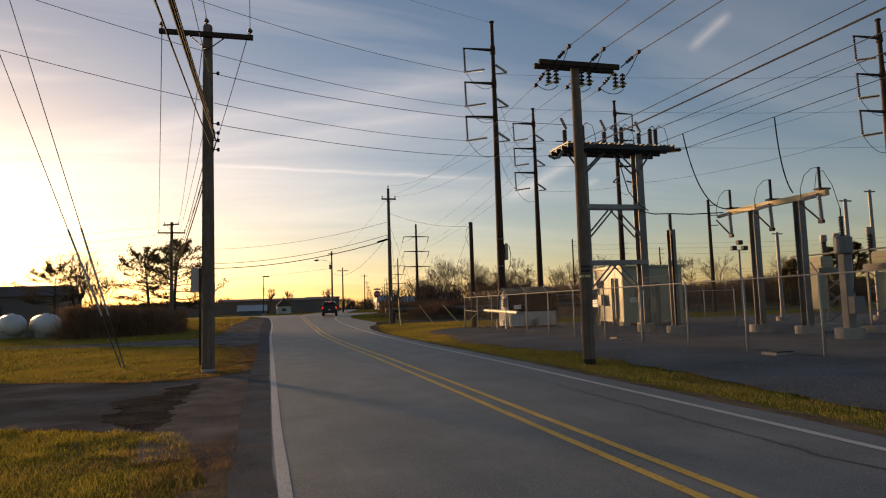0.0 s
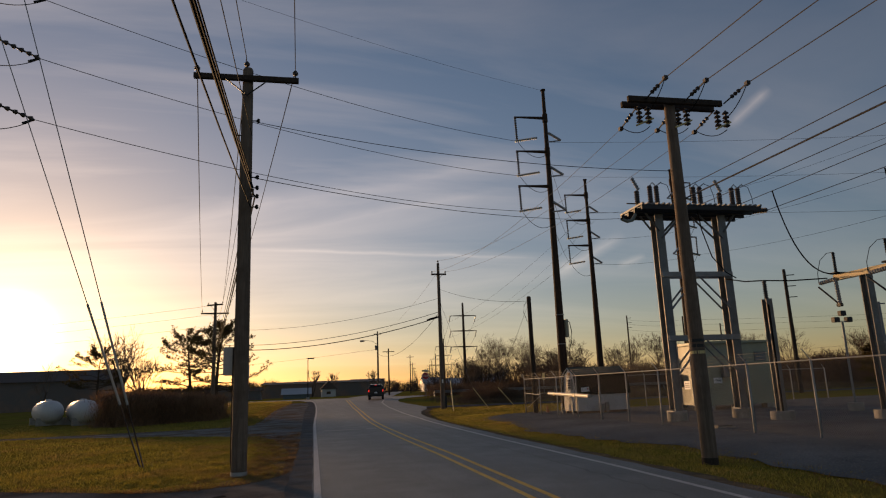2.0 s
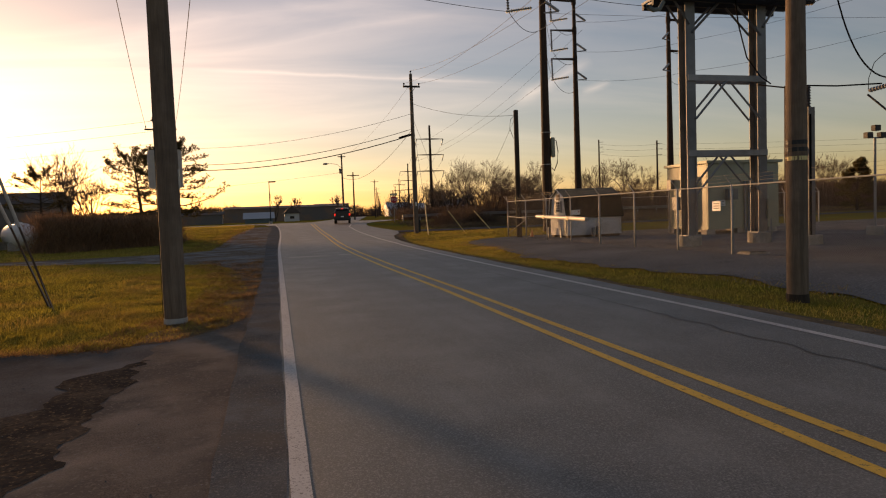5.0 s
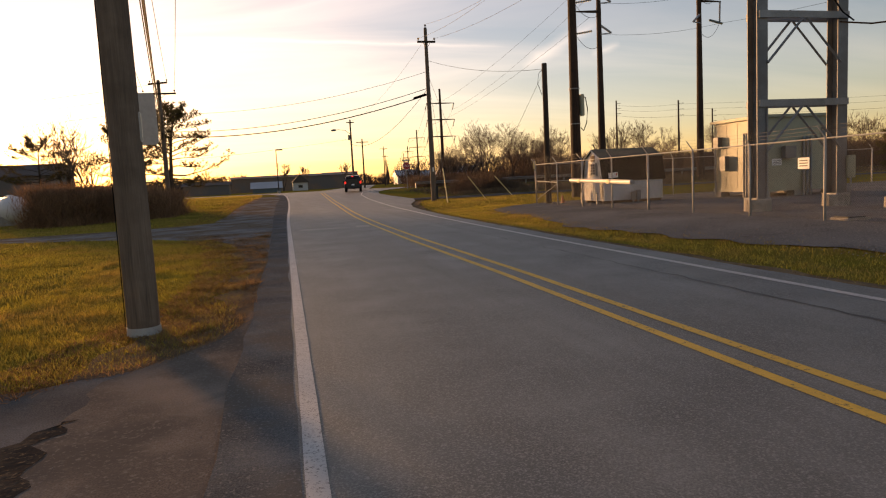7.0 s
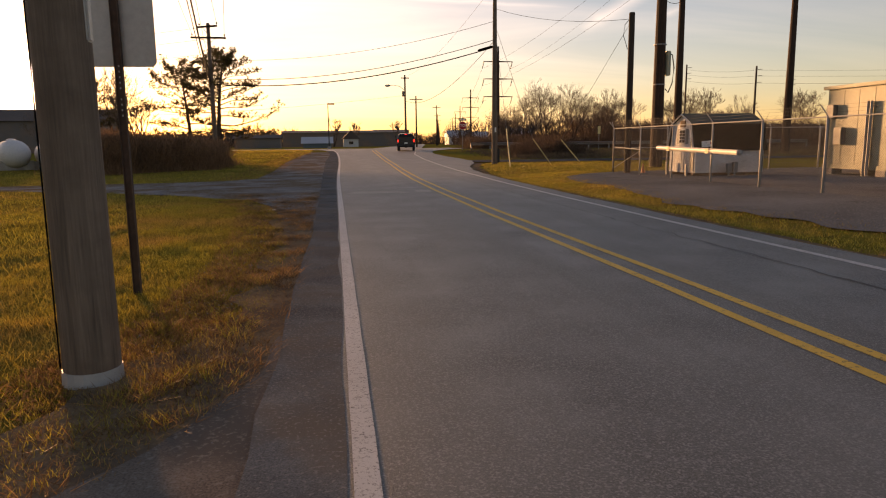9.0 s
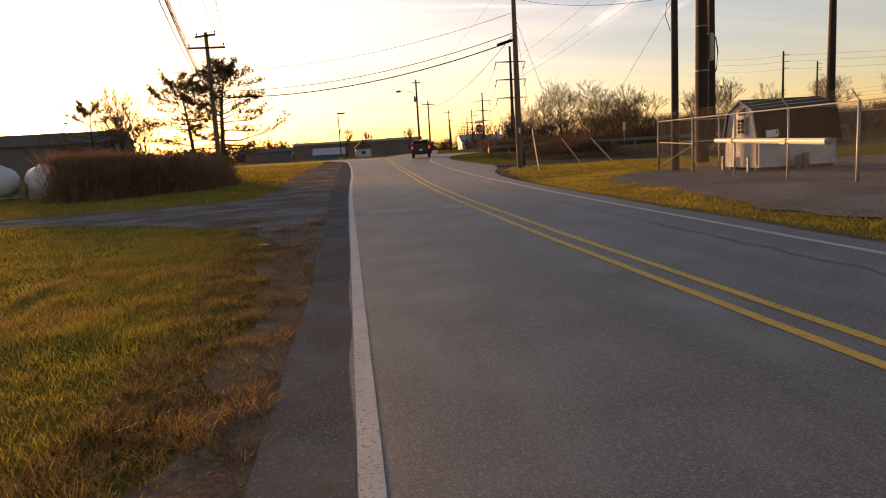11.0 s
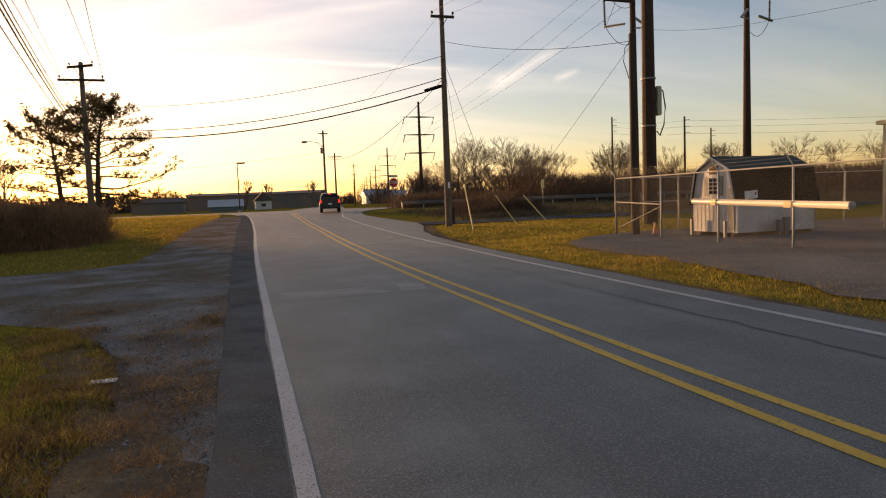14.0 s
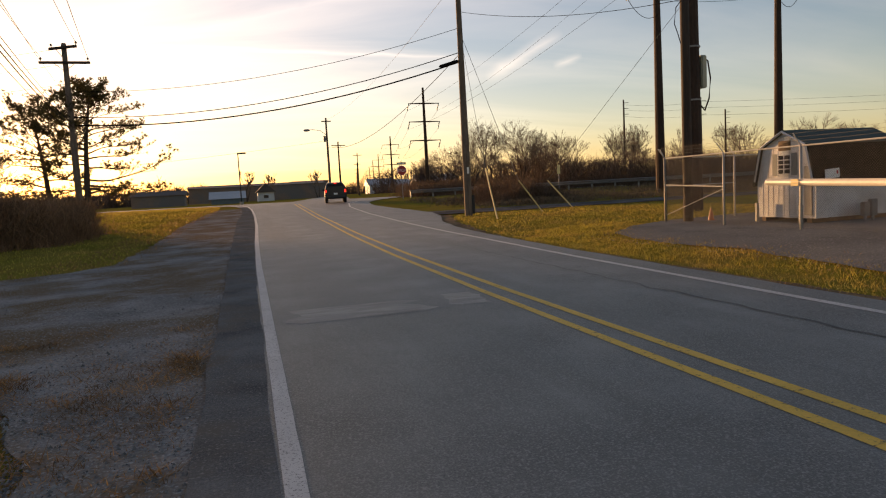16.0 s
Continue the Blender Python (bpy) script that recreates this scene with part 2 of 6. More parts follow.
TAR = material("black_crack_sealer", (0.03, 0.029, 0.028), 0.5, 0, 0.7, 2, 20, 0.3)
GALV = material("galvanised_steel", (0.26, 0.26, 0.26), 0.6, 0.45, 0.75, 2.0, 25, 0.1)
FENCE_STEEL = material("fence_steel", (0.40, 0.385, 0.36), 0.6, 0.25, 0.75, 3, 30, 0.1)
STEEL_GREY = material("grey_painted_steel", (0.17, 0.175, 0.18), 0.5, 0.25, 0.8, 1.0, 20, 0.1, mix=(0.13, 0.13, 0.128), mixscale=0.8)
# steel with the warm light of the low sun put into its colour
BEAM_SUNLIT = material("sunlit_tan_steel", (0.45, 0.36, 0.22), 0.5, 0.2, 0.8, 1.0, 20, 0.1)
DARK_STEEL = material("dark_steel", (0.03, 0.03, 0.032), 0.55, 0.4, 0.7, 3, 20, 0.1)
WIRE = material("bare_conductor", (0.20, 0.19, 0.18), 0.4, 0.7, 0.8, 1, 10, 0)
CABLE = material("black_cable", (0.010, 0.009, 0.009), 0.9, 0, 0.7, 1, 10, 0, spec=0.08)
PORCELAIN = material("brown_porcelain", (0.06, 0.048, 0.045), 0.55, 0, 0.8, 3, 20, 0.05)
GREY_PORC = material("grey_porcelain", (0.30, 0.30, 0.31), 0.3, 0, 0.85, 3, 20, 0.05)
GLASS_INS = material("pale_insulator", (0.16, 0.19, 0.18), 0.45, 0, 0.85, 3, 20, 0)
CONCRETE = material("concrete", (0.38, 0.35, 0.31), 0.9, 0, 0.7, 2.0, 25, 0.4, mix=(0.26, 0.235, 0.2), mixscale=1.5)
BEIGE = material("beige_enclosure_paint", (0.33, 0.325, 0.235), 0.5, 0.05, 0.9, 0.7, 15, 0.08, mix=(0.29, 0.285, 0.21), mixscale=0.6)
WHITE_PAINT = material("white_siding_paint", (0.55, 0.55, 0.55), 0.6, 0, 0.88, 0.8, 12, 0.15, stretch=(1, 1, 0.4), mix=(0.46, 0.45, 0.44), mixscale=1.0)
SHINGLE = material("dark_shingle", (0.013, 0.014, 0.012), 0.95, 0, 0.55, 1.2, 18, 0.6, stretch=(1, 1, 3), spec=0.1)
GREEN_TRIM = material("dark_green_roofing", (0.035, 0.055, 0.042), 0.7, 0, 0.6, 1.5, 18, 0.5)
SHUTTER = material("slate_shutter_paint", (0.10, 0.13, 0.14), 0.6, 0, 0.8, 2, 20, 0.1)
BARE_WOOD = material("brown_timber", (0.20, 0.12, 0.065), 0.8, 0, 0.6, 2, 12, 0.4, stretch=(1, 1, 0.4))
WINDOW = material("dark_window_glass", (0.02, 0.022, 0.025), 0.08, 0, 0.9, 1, 5, 0)
YELLOW = material("yellow_guard_plastic", (0.66, 0.53, 0.24), 0.6, 0, 0.8, 2, 20, 0.1)
PVC = material("white_pipe_plastic", (0.38, 0.365, 0.345), 0.45, 0, 0.85, 1.5, 20, 0.05)
SIGN_BACK = material("bare_sign_aluminium", (0.42, 0.40, 0.38), 0.5, 0.5, 0.85, 2, 20, 0.05)
SIGN_RED = material("red_sign_sheeting", (0.48, 0.03, 0.03), 0.5, 0, 0.9, 2, 20, 0)
SIGN_WHITE = material("white_sign_sheeting", (0.75, 0.74, 0.72), 0.5, 0, 0.9, 2, 20, 0)
SIGN_GREEN = material("green_sign_sheeting", (0.03, 0.16, 0.08), 0.5, 0, 0.9, 2, 20, 0)
POST_BROWN = material("rusty_sign_post", (0.085, 0.05, 0.035), 0.8, 0.2, 0.6, 3, 20, 0.2)
ORANGE = material("orange_cone_plastic", (0.48, 0.15, 0.06), 0.5, 0, 0.85, 3, 20, 0.05)
BARK = material("grey_brown_bark", (0.085, 0.06, 0.045), 0.95, 0, 0.55, 3, 18, 0.5, stretch=(2, 2, 0.5), spec=0.2)
TWIG = material("brown_twigs", (0.27, 0.15, 0.085), 0.9, 0, 0.6, 1, 8, 0, spec=0.2, random_tint=0.4, through_light=0.3)
TWIG_GREY = material("grey_twigs", (0.17, 0.122, 0.09), 0.9, 0, 0.6, 1, 8, 0, spec=0.2, random_tint=0.35)
NEEDLE = material("pine_needles", (0.11, 0.088, 0.034), 0.75, 0, 0.6, 1, 8, 0, mix=(0.12, 0.085, 0.032), mixscale=0.6, spec=0.25, random_tint=0.45, through_light=0.5)
BRUSH = material("dark_brush_twigs", (0.13, 0.085, 0.058), 0.9, 0, 0.6, 1, 8, 0, spec=0.2, random_tint=0.4, through_light=0.2)
FIELD = material("dry_field_grass", (0.17, 0.118, 0.075), 0.95, 0, 0.6, 1, 8, 0, spec=0.15, random_tint=0.45)
FAR_WOOD = material("far_bare_woods", (0.13, 0.092, 0.075), 1.0, 0, 0.7, 0.1, 2, 0, spec=0.05, random_tint=0.25)
TANK = material("white_tank_paint", (0.62, 0.60, 0.58), 0.5, 0, 0.85, 0.6, 12, 0.05)
CAR_PAINT = material("dark_blue_car_paint", (0.018, 0.02, 0.028), 0.25, 0.3, 0.9, 1, 10, 0)
RUBBER = material("tyre_rubber", (0.014, 0.014, 0.014), 0.85, 0, 0.8, 5, 40, 0.2)
TAIL = glowing("lit_tail_lamp", (0.8, 0.03, 0.02), 1.3)
BUILDING = material("dull_brown_cladding", (0.22, 0.14, 0.10), 0.85, 0, 0.8, 0.1, 2, 0.05, mix=(0.15, 0.13, 0.12), mixscale=0.15)
ROOF_GREY = material("pale_metal_roof", (0.42, 0.42, 0.43), 0.6, 0.1, 0.85, 0.3, 4, 0.05)
ROOF_DARK = material("dark_roofing", (0.085, 0.062, 0.05), 0.85, 0, 0.75, 0.3, 4, 0.1)
HOUSE_WALL = material("pale_house_siding", (0.52, 0.50, 0.48), 0.7, 0, 0.85, 0.4, 6, 0.05)


# ---- building helpers ----
def mesh_object(name, bm, mat, smooth=False):
    me = bpy.data.meshes.new(name)
    bm.to_mesh(me)
    bm.free()
    me.materials.append(mat)
    if smooth:
        for p in me.polygons:
            p.use_smooth = True
    return new(name, me)


def part(name, bm, mat, parent, label="", smooth=False):
    ob = mesh_object(name, bm, mat, smooth)
    ob.parent = parent
    if label:
        tagged(ob, label)
    return ob


def data_object(name, verts, faces, mat, smooth=False):
    me = bpy.data.meshes.new(name)
    me.from_pydata([tuple(v) for v in verts], [], [tuple(f) for f in faces])
    me.materials.append(mat)
    if smooth:
        for p in me.polygons:
            p.use_smooth = True
    return new(name, me)


def thing(name, x, y, z, label, category, group="", rz=0.0, kind=""):
    ob = new(name)
    ob.empty_display_size = 0.2
    ob.matrix_basis = pose(x, y, z, 0, 0, rz)
    return tagged(ob, label, category, group, kind)


def B():
    return bmesh.new()


def box(bm, x0, x1, y0, y1, z0, z1, m=None):
    r = bmesh.ops.create_cube(bm, size=1.0)
    t = Matrix.Translation(((x0 + x1) / 2, (y0 + y1) / 2, (z0 + z1) / 2)) @ Matrix.Diagonal((x1 - x0, y1 - y0, z1 - z0, 1))
    bmesh.ops.transform(bm, matrix=(m @ t) if m else t, verts=r["verts"])
    return bm


def soft_box(bm, x0, x1, y0, y1, z0, z1, w=0.01, m=None):
    b2 = bmesh.new()
    box(b2, x0, x1, y0, y1, z0, z1)
    bmesh.ops.bevel(b2, geom=b2.edges[:], offset=w, segments=2, affect="EDGES")
    if m:
        bmesh.ops.transform(b2, matrix=m, verts=b2.verts)
    me = bpy.data.meshes.new("tmp")
    b2.to_mesh(me)
    b2.free()
    bm.from_mesh(me)
    bpy.data.meshes.remove(me)
    return bm


def turned(bm, p0, p1, profile, n=10, caps=True):
    """A turned form along p0-p1; profile: (share of the length, radius)."""
    p0, p1 = Vector(p0), Vector(p1)
    axis = p1 - p0
    q = axis.to_track_quat("Z", "Y")
    rings = []
    for s, r in profile:
        c = p0 + axis * s
        rings.append([bm.verts.new(c + q @ Vector((r * math.cos(2 * math.pi * k / n), r * math.sin(2 * math.pi * k / n), 0))) for k in range(n)])
    for a, b in zip(rings, rings[1:]):
        for k in range(n):
            bm.faces.new((a[k], a[(k + 1) % n], b[(k + 1) % n], b[k]))
    if caps:
        bm.faces.new(rings[0][::-1])
        bm.faces.new(rings[-1])
    return bm


def rod(bm, p0, p1, r0, r1=None, n=8):
    return turned(bm, p0, p1, [(0, r0), (1, r0 if r1 is None else r1)], n)


def tube(bm, pts, r, n=5):
    pts = [Vector(p) for p in pts]
    rings = []
    for i, p in enumerate(pts):
        d = pts[min(i + 1, len(pts) - 1)] - pts[max(i - 1, 0)]
        q = d.to_track_quat("Z", "Y")
        rings.append([bm.verts.new(p + q @ Vector((r * math.cos(2 * math.pi * k / n), r * math.sin(2 * math.pi * k / n), 0))) for k in range(n)])
    for a, b in zip(rings, rings[1:]):
        for k in range(n):
            bm.faces.new((a[k], a[(k + 1) % n], b[(k + 1) % n], b[k]))
    return bm


def sagging(p0, p1, sag, n=18):
    p0, p1 = Vector(p0), Vector(p1)
    return [p0.lerp(p1, k / n) - Vector((0, 0, 4 * sag * (k / n) * (1 - k / n))) for k in range(n + 1)]


def wire(p0, p1, sag=0.3, r=0.012, mat=None, name="power_line", label="thin bare overhead power line strung between poles", group="overhead lines", n=18):
    ob = mesh_object(name, tube(B(), sagging(p0, p1, sag, n), r, 4), mat or WIRE)
    return tagged(ob, label, "power line", group)


def discs(p0, p1, count, r, core=0.3, n=10, bm=None):
    """A row of insulator sheds along p0-p1."""
    prof = [(0, r * core)]
    for k in range(count):
        a, b = (k + 0.15) / count, (k + 0.85) / count
        prof += [(a, r * core), (a + 0.15 / count, r), (b - 0.3 / count, r * 0.85), (b, r * core)]
    prof.append((1, r * core))
    return turned(bm or B(), p0, p1, prof, n)


def sm(a):
    a = min(max(a, 0.0), 1.0)
    return a * a * (3 - 2 * a)


def curve(pts, y):
    if y <= pts[0][0]:
        return pts[0][1]
    for (a, u), (b, v) in zip(pts, pts[1:]):
        if y <= b:
            return u + (v - u) * (y - a) / (b - a)
    return pts[-1][1]


def rise(y):
    return 0.75 * sm((y - 45) / 50)


LEFT_LINE = [(-30, 0.05), (9, 0.2), (20, 0.36), (30, 0.5), (40, 0.64), (48, 0.81), (58, 1.08), (68, 1.26), (78, 1.3), (86, 1.15), (93, 0.6), (99, -0.6), (103, -3.0), (106, -8.0)]
MID_LINE = [(-30, 3.0), (0, 3.28), (12, 3.46), (20, 3.53), (27, 3.49), (34, 3.55), (40, 3.69), (50, 4.12), (56, 4.36), (63, 4.52), (80, 5.05), (86, 5.3)]
RIGHT_LINE = [(-30, 4.9), (0, 5.5), (8, 5.82), (16, 6.03), (25, 6.06), (31, 6.16), (37, 6.33), (42, 6.58), (50, 6.92), (57, 7.18), (63, 7.36), (73, 7.95), (80, 9.0), (86, 11.0), (92, 14.0), (97, 20.0)]
ROAD_END = 100.0


def road_left(y):
    return curve([(-30, -0.4), (15, -0.24), (20, -0.17), (25, -0.05), (35, 0.0), (53, 0.08), (63, 0.2), (72, 0.55), (80, 0.6), (88, 0.2), (94, -0.6), (98, -2.0), (101, -5.0)], y)


def road_right(y):
    return curve(RIGHT_LINE, y) + curve([(-30, 0.42), (28, 0.5), (40, 0.55), (44, 0.65), (48, 0.9), (52, 1.4), (56, 2.4), (60, 3.0), (64, 2.7), (68, 2.2), (75, 1.7), (84, 1.6), (97, 3)], y)


VERGE = [(6.3, 0.0), (7.0, -0.06), (8.8, -0.25), (10.2, -0.20), (11.5, -0.12), (14, -0.1), (60, -0.1)]


def rnd(x, y, s):
    return noise.noise(Vector((x * s, y * s, 3.7)))


def ground_z(x, y):
    z = rise(y)
    fade = 1 - sm((y - 40) / 14)
    if x > 6.3:
        z += curve(VERGE, x) * fade
        if x < 11.5 and y < 60:
            z += 0.03 * rnd(x, y, 0.6) * min(1, (x - 6.3) / 2)
    elif x < -0.5 and abs(y) < 120:
        z += 0.05 * rnd(x, y, 0.25) * min(1, (-0.5 - x) / 4)
    return z - 0.02


# ---- ground ----
def axis_steps(lo, hi, step, far):
    vals = list(np.arange(lo, hi + 1e-6, step))
    d, v = step, hi
    while v < far:
        d *= 1.35
        v += d
        vals.append(v)
    d, v = step, lo
    while v > -far:
        d *= 1.35
        v -= d
        vals.insert(0, v)
    return vals


gx, gy = axis_steps(-14, 30, 0.5, 2500), axis_steps(-12, 112, 1.0, 2500)
gv = [(x, y, ground_z(x, y)) for y in gy for x in gx]
W = len(gx)
gf = [(j * W + i, j * W + i + 1, (j + 1) * W + i + 1, (j + 1) * W + i) for j in range(len(gy) - 1) for i in range(W - 1)]
tagged(data_object("ground", gv, gf, GRASS, True), "flat roadside lawn and rough grass, green and straw", "ground", kind="structure")


def strip(name, y0, y1, step, left, right, lift, mat, label, category, cross=6, kind="structure", bend=None):
    """A surface that lies on the ground between two edges."""
    ys = list(np.arange(y0, y1 + 1e-6, step))
    verts, faces = [], []
    for y in ys:
        a, b = left(y), right(y)
        for k in range(cross + 1):
            x = a + (b - a) * k / cross
            verts.append((x, y, (bend(x, y) if bend else ground_z(x, y) + 0.02) + lift))
    c = cross + 1
    for j in range(len(ys) - 1):
        for k in range(cross):
            faces.append((j * c + k, j * c + k + 1, (j + 1) * c + k + 1, (j + 1) * c + k))
    return tagged(data_object(name, verts, faces, mat, True), label, category, kind=kind)


def road_z(x, y):
    return rise(y)


def wob(x, s, a, o=0.0):
    return a * noise.noise(Vector((x * s, o, 0.3)))


road = strip("road", -30, ROAD_END, 0.5, lambda y: road_left(y) + wob(y, 1.1, 0.05, 1), lambda y: road_right(y) + wob(y, 1.1, 0.06, 2), 0.022, ASPHALT, "worn grey two-lane asphalt road", "road", 8, bend=road_z)
strip("road_shoulder", -30, 86, 0.5, lambda y: road_left(y) + wob(y, 1.1, 0.05, 1) - 0.006, lambda y: curve(LEFT_LINE, y) - 0.075 + wob(y, 0.8, 0.04, 5), 0.0245, SHOULDER, "rough dark asphalt shoulder beside the edge line", "road shoulder", 2, bend=road_z)


def line_strip(name, pts, off, width, y0, y1, mat, label):
    def ragged(y, side):
        return curve(pts, y) + off + side * width / 2 + wob(y, 3.0, 0.004, side + off)
    return strip(name, y0, y1, 0.4, lambda y: ragged(y, -1), lambda y: ragged(y, 1), 0.0262, mat, label, "road marking", 2, bend=road_z)


line_strip("edge_line_left", LEFT_LINE, 0.0, 0.115, -30, 102, WHITE_LINE, "worn white edge line painted on asphalt")
line_strip("edge_line_right", RIGHT_LINE, 0.0, 0.115, -30, 90, WHITE_LINE, "worn white edge line painted on asphalt")
line_strip("centre_line_left", MID_LINE, -0.16, 0.105, -30, 86, YELLOW_LINE, "yellow double centre line painted on asphalt")
line_strip("centre_line_right", MID_LINE, 0.16, 0.105, -30, 86, YELLOW_LINE, "yellow double centre line painted on asphalt")


def cross_strip(name, pts, half, lift, mat, label, category, steps=60):
    """A road along a bent centre line that runs across."""
    verts, faces = [], []
    x0, x1 = pts[0][0], pts[-1][0]
    for i in range(steps + 1):
        x = x0 + (x1 - x0) * i / steps
        y = curve(pts, x)
        for k in (-1, -0.33, 0.33, 1):
            yy = y + half * k
            verts.append((x, yy, rise(yy) + lift))
    for i in range(steps):
        for k in range(3):
            faces.append((i * 4 + k, (i + 1) * 4 + k, (i + 1) * 4 + k + 1, i * 4 + k + 1))
    return tagged(data_object(name, verts, faces, mat, True), label, category, kind="structure")


cross_strip("cross_road", [(-160, 124), (-20, 112), (6, 103), (20, 97), (34, 91), (140, 50)], 4.6, 0.027, ASPHALT, "asphalt side road crossing at the junction", "road")
cross_strip("side_drive", [(8.5, 59.3), (14, 58.8), (70, 57)], 1.7, 0.02, DRIVE, "narrow asphalt side drive between grass and brush", "driveway")
fr = []
for k in range(41):
    y = 100 + 10 * k
    fr.append((y, 9.0 + 0.15 * (y - 100)))
strip("far_road", 100, 500, 10, lambda y: curve(fr, y) - 3.4, lambda y: curve(fr, y) + 3.4, 0.033, ASPHALT, "asphalt road running on beyond the junction", "road", 2, bend=road_z)


# near driveway: runs off to the left, slanting
def d1_near(x):
    y = 8.75 - 0.57 * x
    return y - 3.2 * sm((x + 1.1) / 0.9) + wob(x, 1.5, 0.12, 7)


D1_FAR = [(-16, 23.9), (-6, 18.2), (-4, 17.05), (-2.95, 16.5), (-1.76, 16.45), (-1.16, 16.75), (-0.8, 17.1), (-0.5, 17.55), (-0.28, 18.2), (-0.2, 19.0), (-0.14, 20.0)]


def d1_far(x):
    return curve(D1_FAR, x) + wob(x, 1.5, 0.12, 8) + wob(x, 6.0, 0.05, 18)


def across(name, x0, x1, step, near_y, far_y, lift, mat, label, category, cross=10):
    verts, faces = [], []
    xs = list(np.arange(x0, x1 + 1e-6, step))
    c = cross + 1
    for x in xs:
        a, b = near_y(x), far_y(x)
        for k in range(c):
            y = a + (b - a) * k / cross
            verts.append((x, y, ground_z(x, y) + 0.02 + lift))
    for i in range(len(xs) - 1):
        for k in range(cross):
            faces.append((i * c + k, (i + 1) * c + k, (i + 1) * c + k + 1, i * c + k + 1))
    return tagged(data_object(name, verts, faces, mat, True), label, category, kind="structure")


across("driveway", -16, -0.15, 0.25, d1_near, d1_far, 0.008, DRIVE, "dark cracked asphalt driveway mouth", "driveway", 14)
strip("driveway_apron", 7.6, 19.0, 0.15, lambda y: -1.3 + wob(y, 0.9, 0.25, 40) + wob(y, 4, 0.07, 41) * sm((18.6 - y) / 2) + 0.85 * sm((y - 16.2) / 1.2) + 0.2 * sm((y - 17.2) / 1.2), lambda y: road_left(y) + 0.10, 0.0115, APRON, "worn brown asphalt apron of the driveway mouth", "driveway", 8)
strip("driveway_mud", 8.9, 15.6, 0.08, lambda y: -1.28 - 1.0 * math.sin(math.pi * (y - 8.9) / 6.7) ** 0.7 + wob(y, 0.9, 0.6, 42) + wob(y, 4.5, 0.2, 43), lambda y: -1.22 + wob(y, 0.9, 0.25, 40) + wob(y, 5, 0.16, 44), 0.0135, MUD, "broken muddy edge in the driveway", "mud patch", 8)

# far gravel drive and its wide mouth along the road
G_LEFT = [(23, -0.30), (25.6, -0.5), (27.8, -0.75), (29.8, -1.05), (31, -1.45), (32.1, -2.0), (34.1, -4.0), (35.9, -6.5), (37.6, -9.4), (38.6, -13), (39.0, -22), (40.8, -22), (41.0, -8.5), (41.3, -4.4), (42, -3.3), (43.2, -2.7), (50, -2.55), (58, -2.6), (67, -2.3), (74, -1.8), (82, -1.2)]
strip("gravel_drive", 23, 82, 0.2, lambda y: curve(G_LEFT, y) + wob(y, 1.2, 0.18, 11), lambda y: road_left(y) + 0.06, 0.007, GRAVEL, "grey gravel and dirt drive mouth beside the road", "gravel drive", 16)
V_LEFT = [(16.2, -1.9), (17, -1.75), (18.5, -1.3), (19.5, -0.85), (22, -0.7), (25, -0.85), (27.5, -1.05), (30, -1.35), (32, -2.2)]
V_RIGHT = [(16.5, -1.75), (16.8, -1.16), (17.15, -0.8), (17.6, -0.5), (18.2, -0.3), (19.2, -0.2), (20, -0.14)]
strip("verge_litter", 16.6, 30.6, 0.06, lambda y: curve(V_LEFT, y) + 0.15 + wob(y, 1.6, 0.25, 12), lambda y: min(curve(V_RIGHT, y) + 0.24, road_left(y) + 0.12) - 1.95 * sm((y - 25.5) / 5.2) + wob(y, 2, 0.06, 13) + sm((y - 25.5) / 2) * (wob(y, 4.1, 0.22, 31) + wob(y, 11, 0.09, 32)), 0.010, LITTER, "bare soil and dead grass along the road edge", "verge", 10)
strip("verge_litter_near", -12, 7.6, 0.2, lambda y: -0.58 + wob(y, 1.6, 0.3, 14) + wob(y, 7, 0.1, 45), lambda y: road_left(y) + 0.03, 0.010, LITTER, "bare soil and dead grass along the road edge", "verge", 6)
strip("verge_right", -30, 57, 0.25, lambda y: road_right(y) - 0.03, lambda y: road_right(y) + 0.6 + wob(y, 1.3, 0.3, 15), 0.004, LITTER, "strip of bare soil beside the road", "verge", 4)

# gravel yard of the substation
Y_LEFT = [(-30, 8.0), (7, 8.7), (14, 9.6), (21, 10.2), (24, 9.7), (30, 9.2), (34, 9.8), (36, 10.35), (39, 10.25), (41, 10.4), (42.8, 10.8), (44, 12.2), (45, 14.5), (45.6, 18)]
strip("gravel_yard", -30, 45.5, 0.25, lambda y: curve(Y_LEFT, y) + wob(y, 0.9, 0.3, 16), lambda y: 60.0, 0.012, YARD, "grey gravel yard of the substation", "gravel yard", 110)

# worn smear across the lanes and sealed cracks
strip("road_wear", 33.0, 33.9, 0.15, lambda y: 0.85 + wob(y, 7, 0.3, 21), lambda y: 2.4 + wob(y, 6, 0.5, 22), 0.0248, WORN, "pale worn smear across the asphalt lane", "road wear", 6, bend=road_z)
strip("road_wear_right", 33.1, 34.0, 0.15, lambda y: 2.75 + wob(y, 6, 0.15, 23), lambda y: 3.2 + wob(y, 6, 0.1, 24), 0.0248, WORN, "pale worn smear across the asphalt lane", "road wear", 6, bend=road_z)


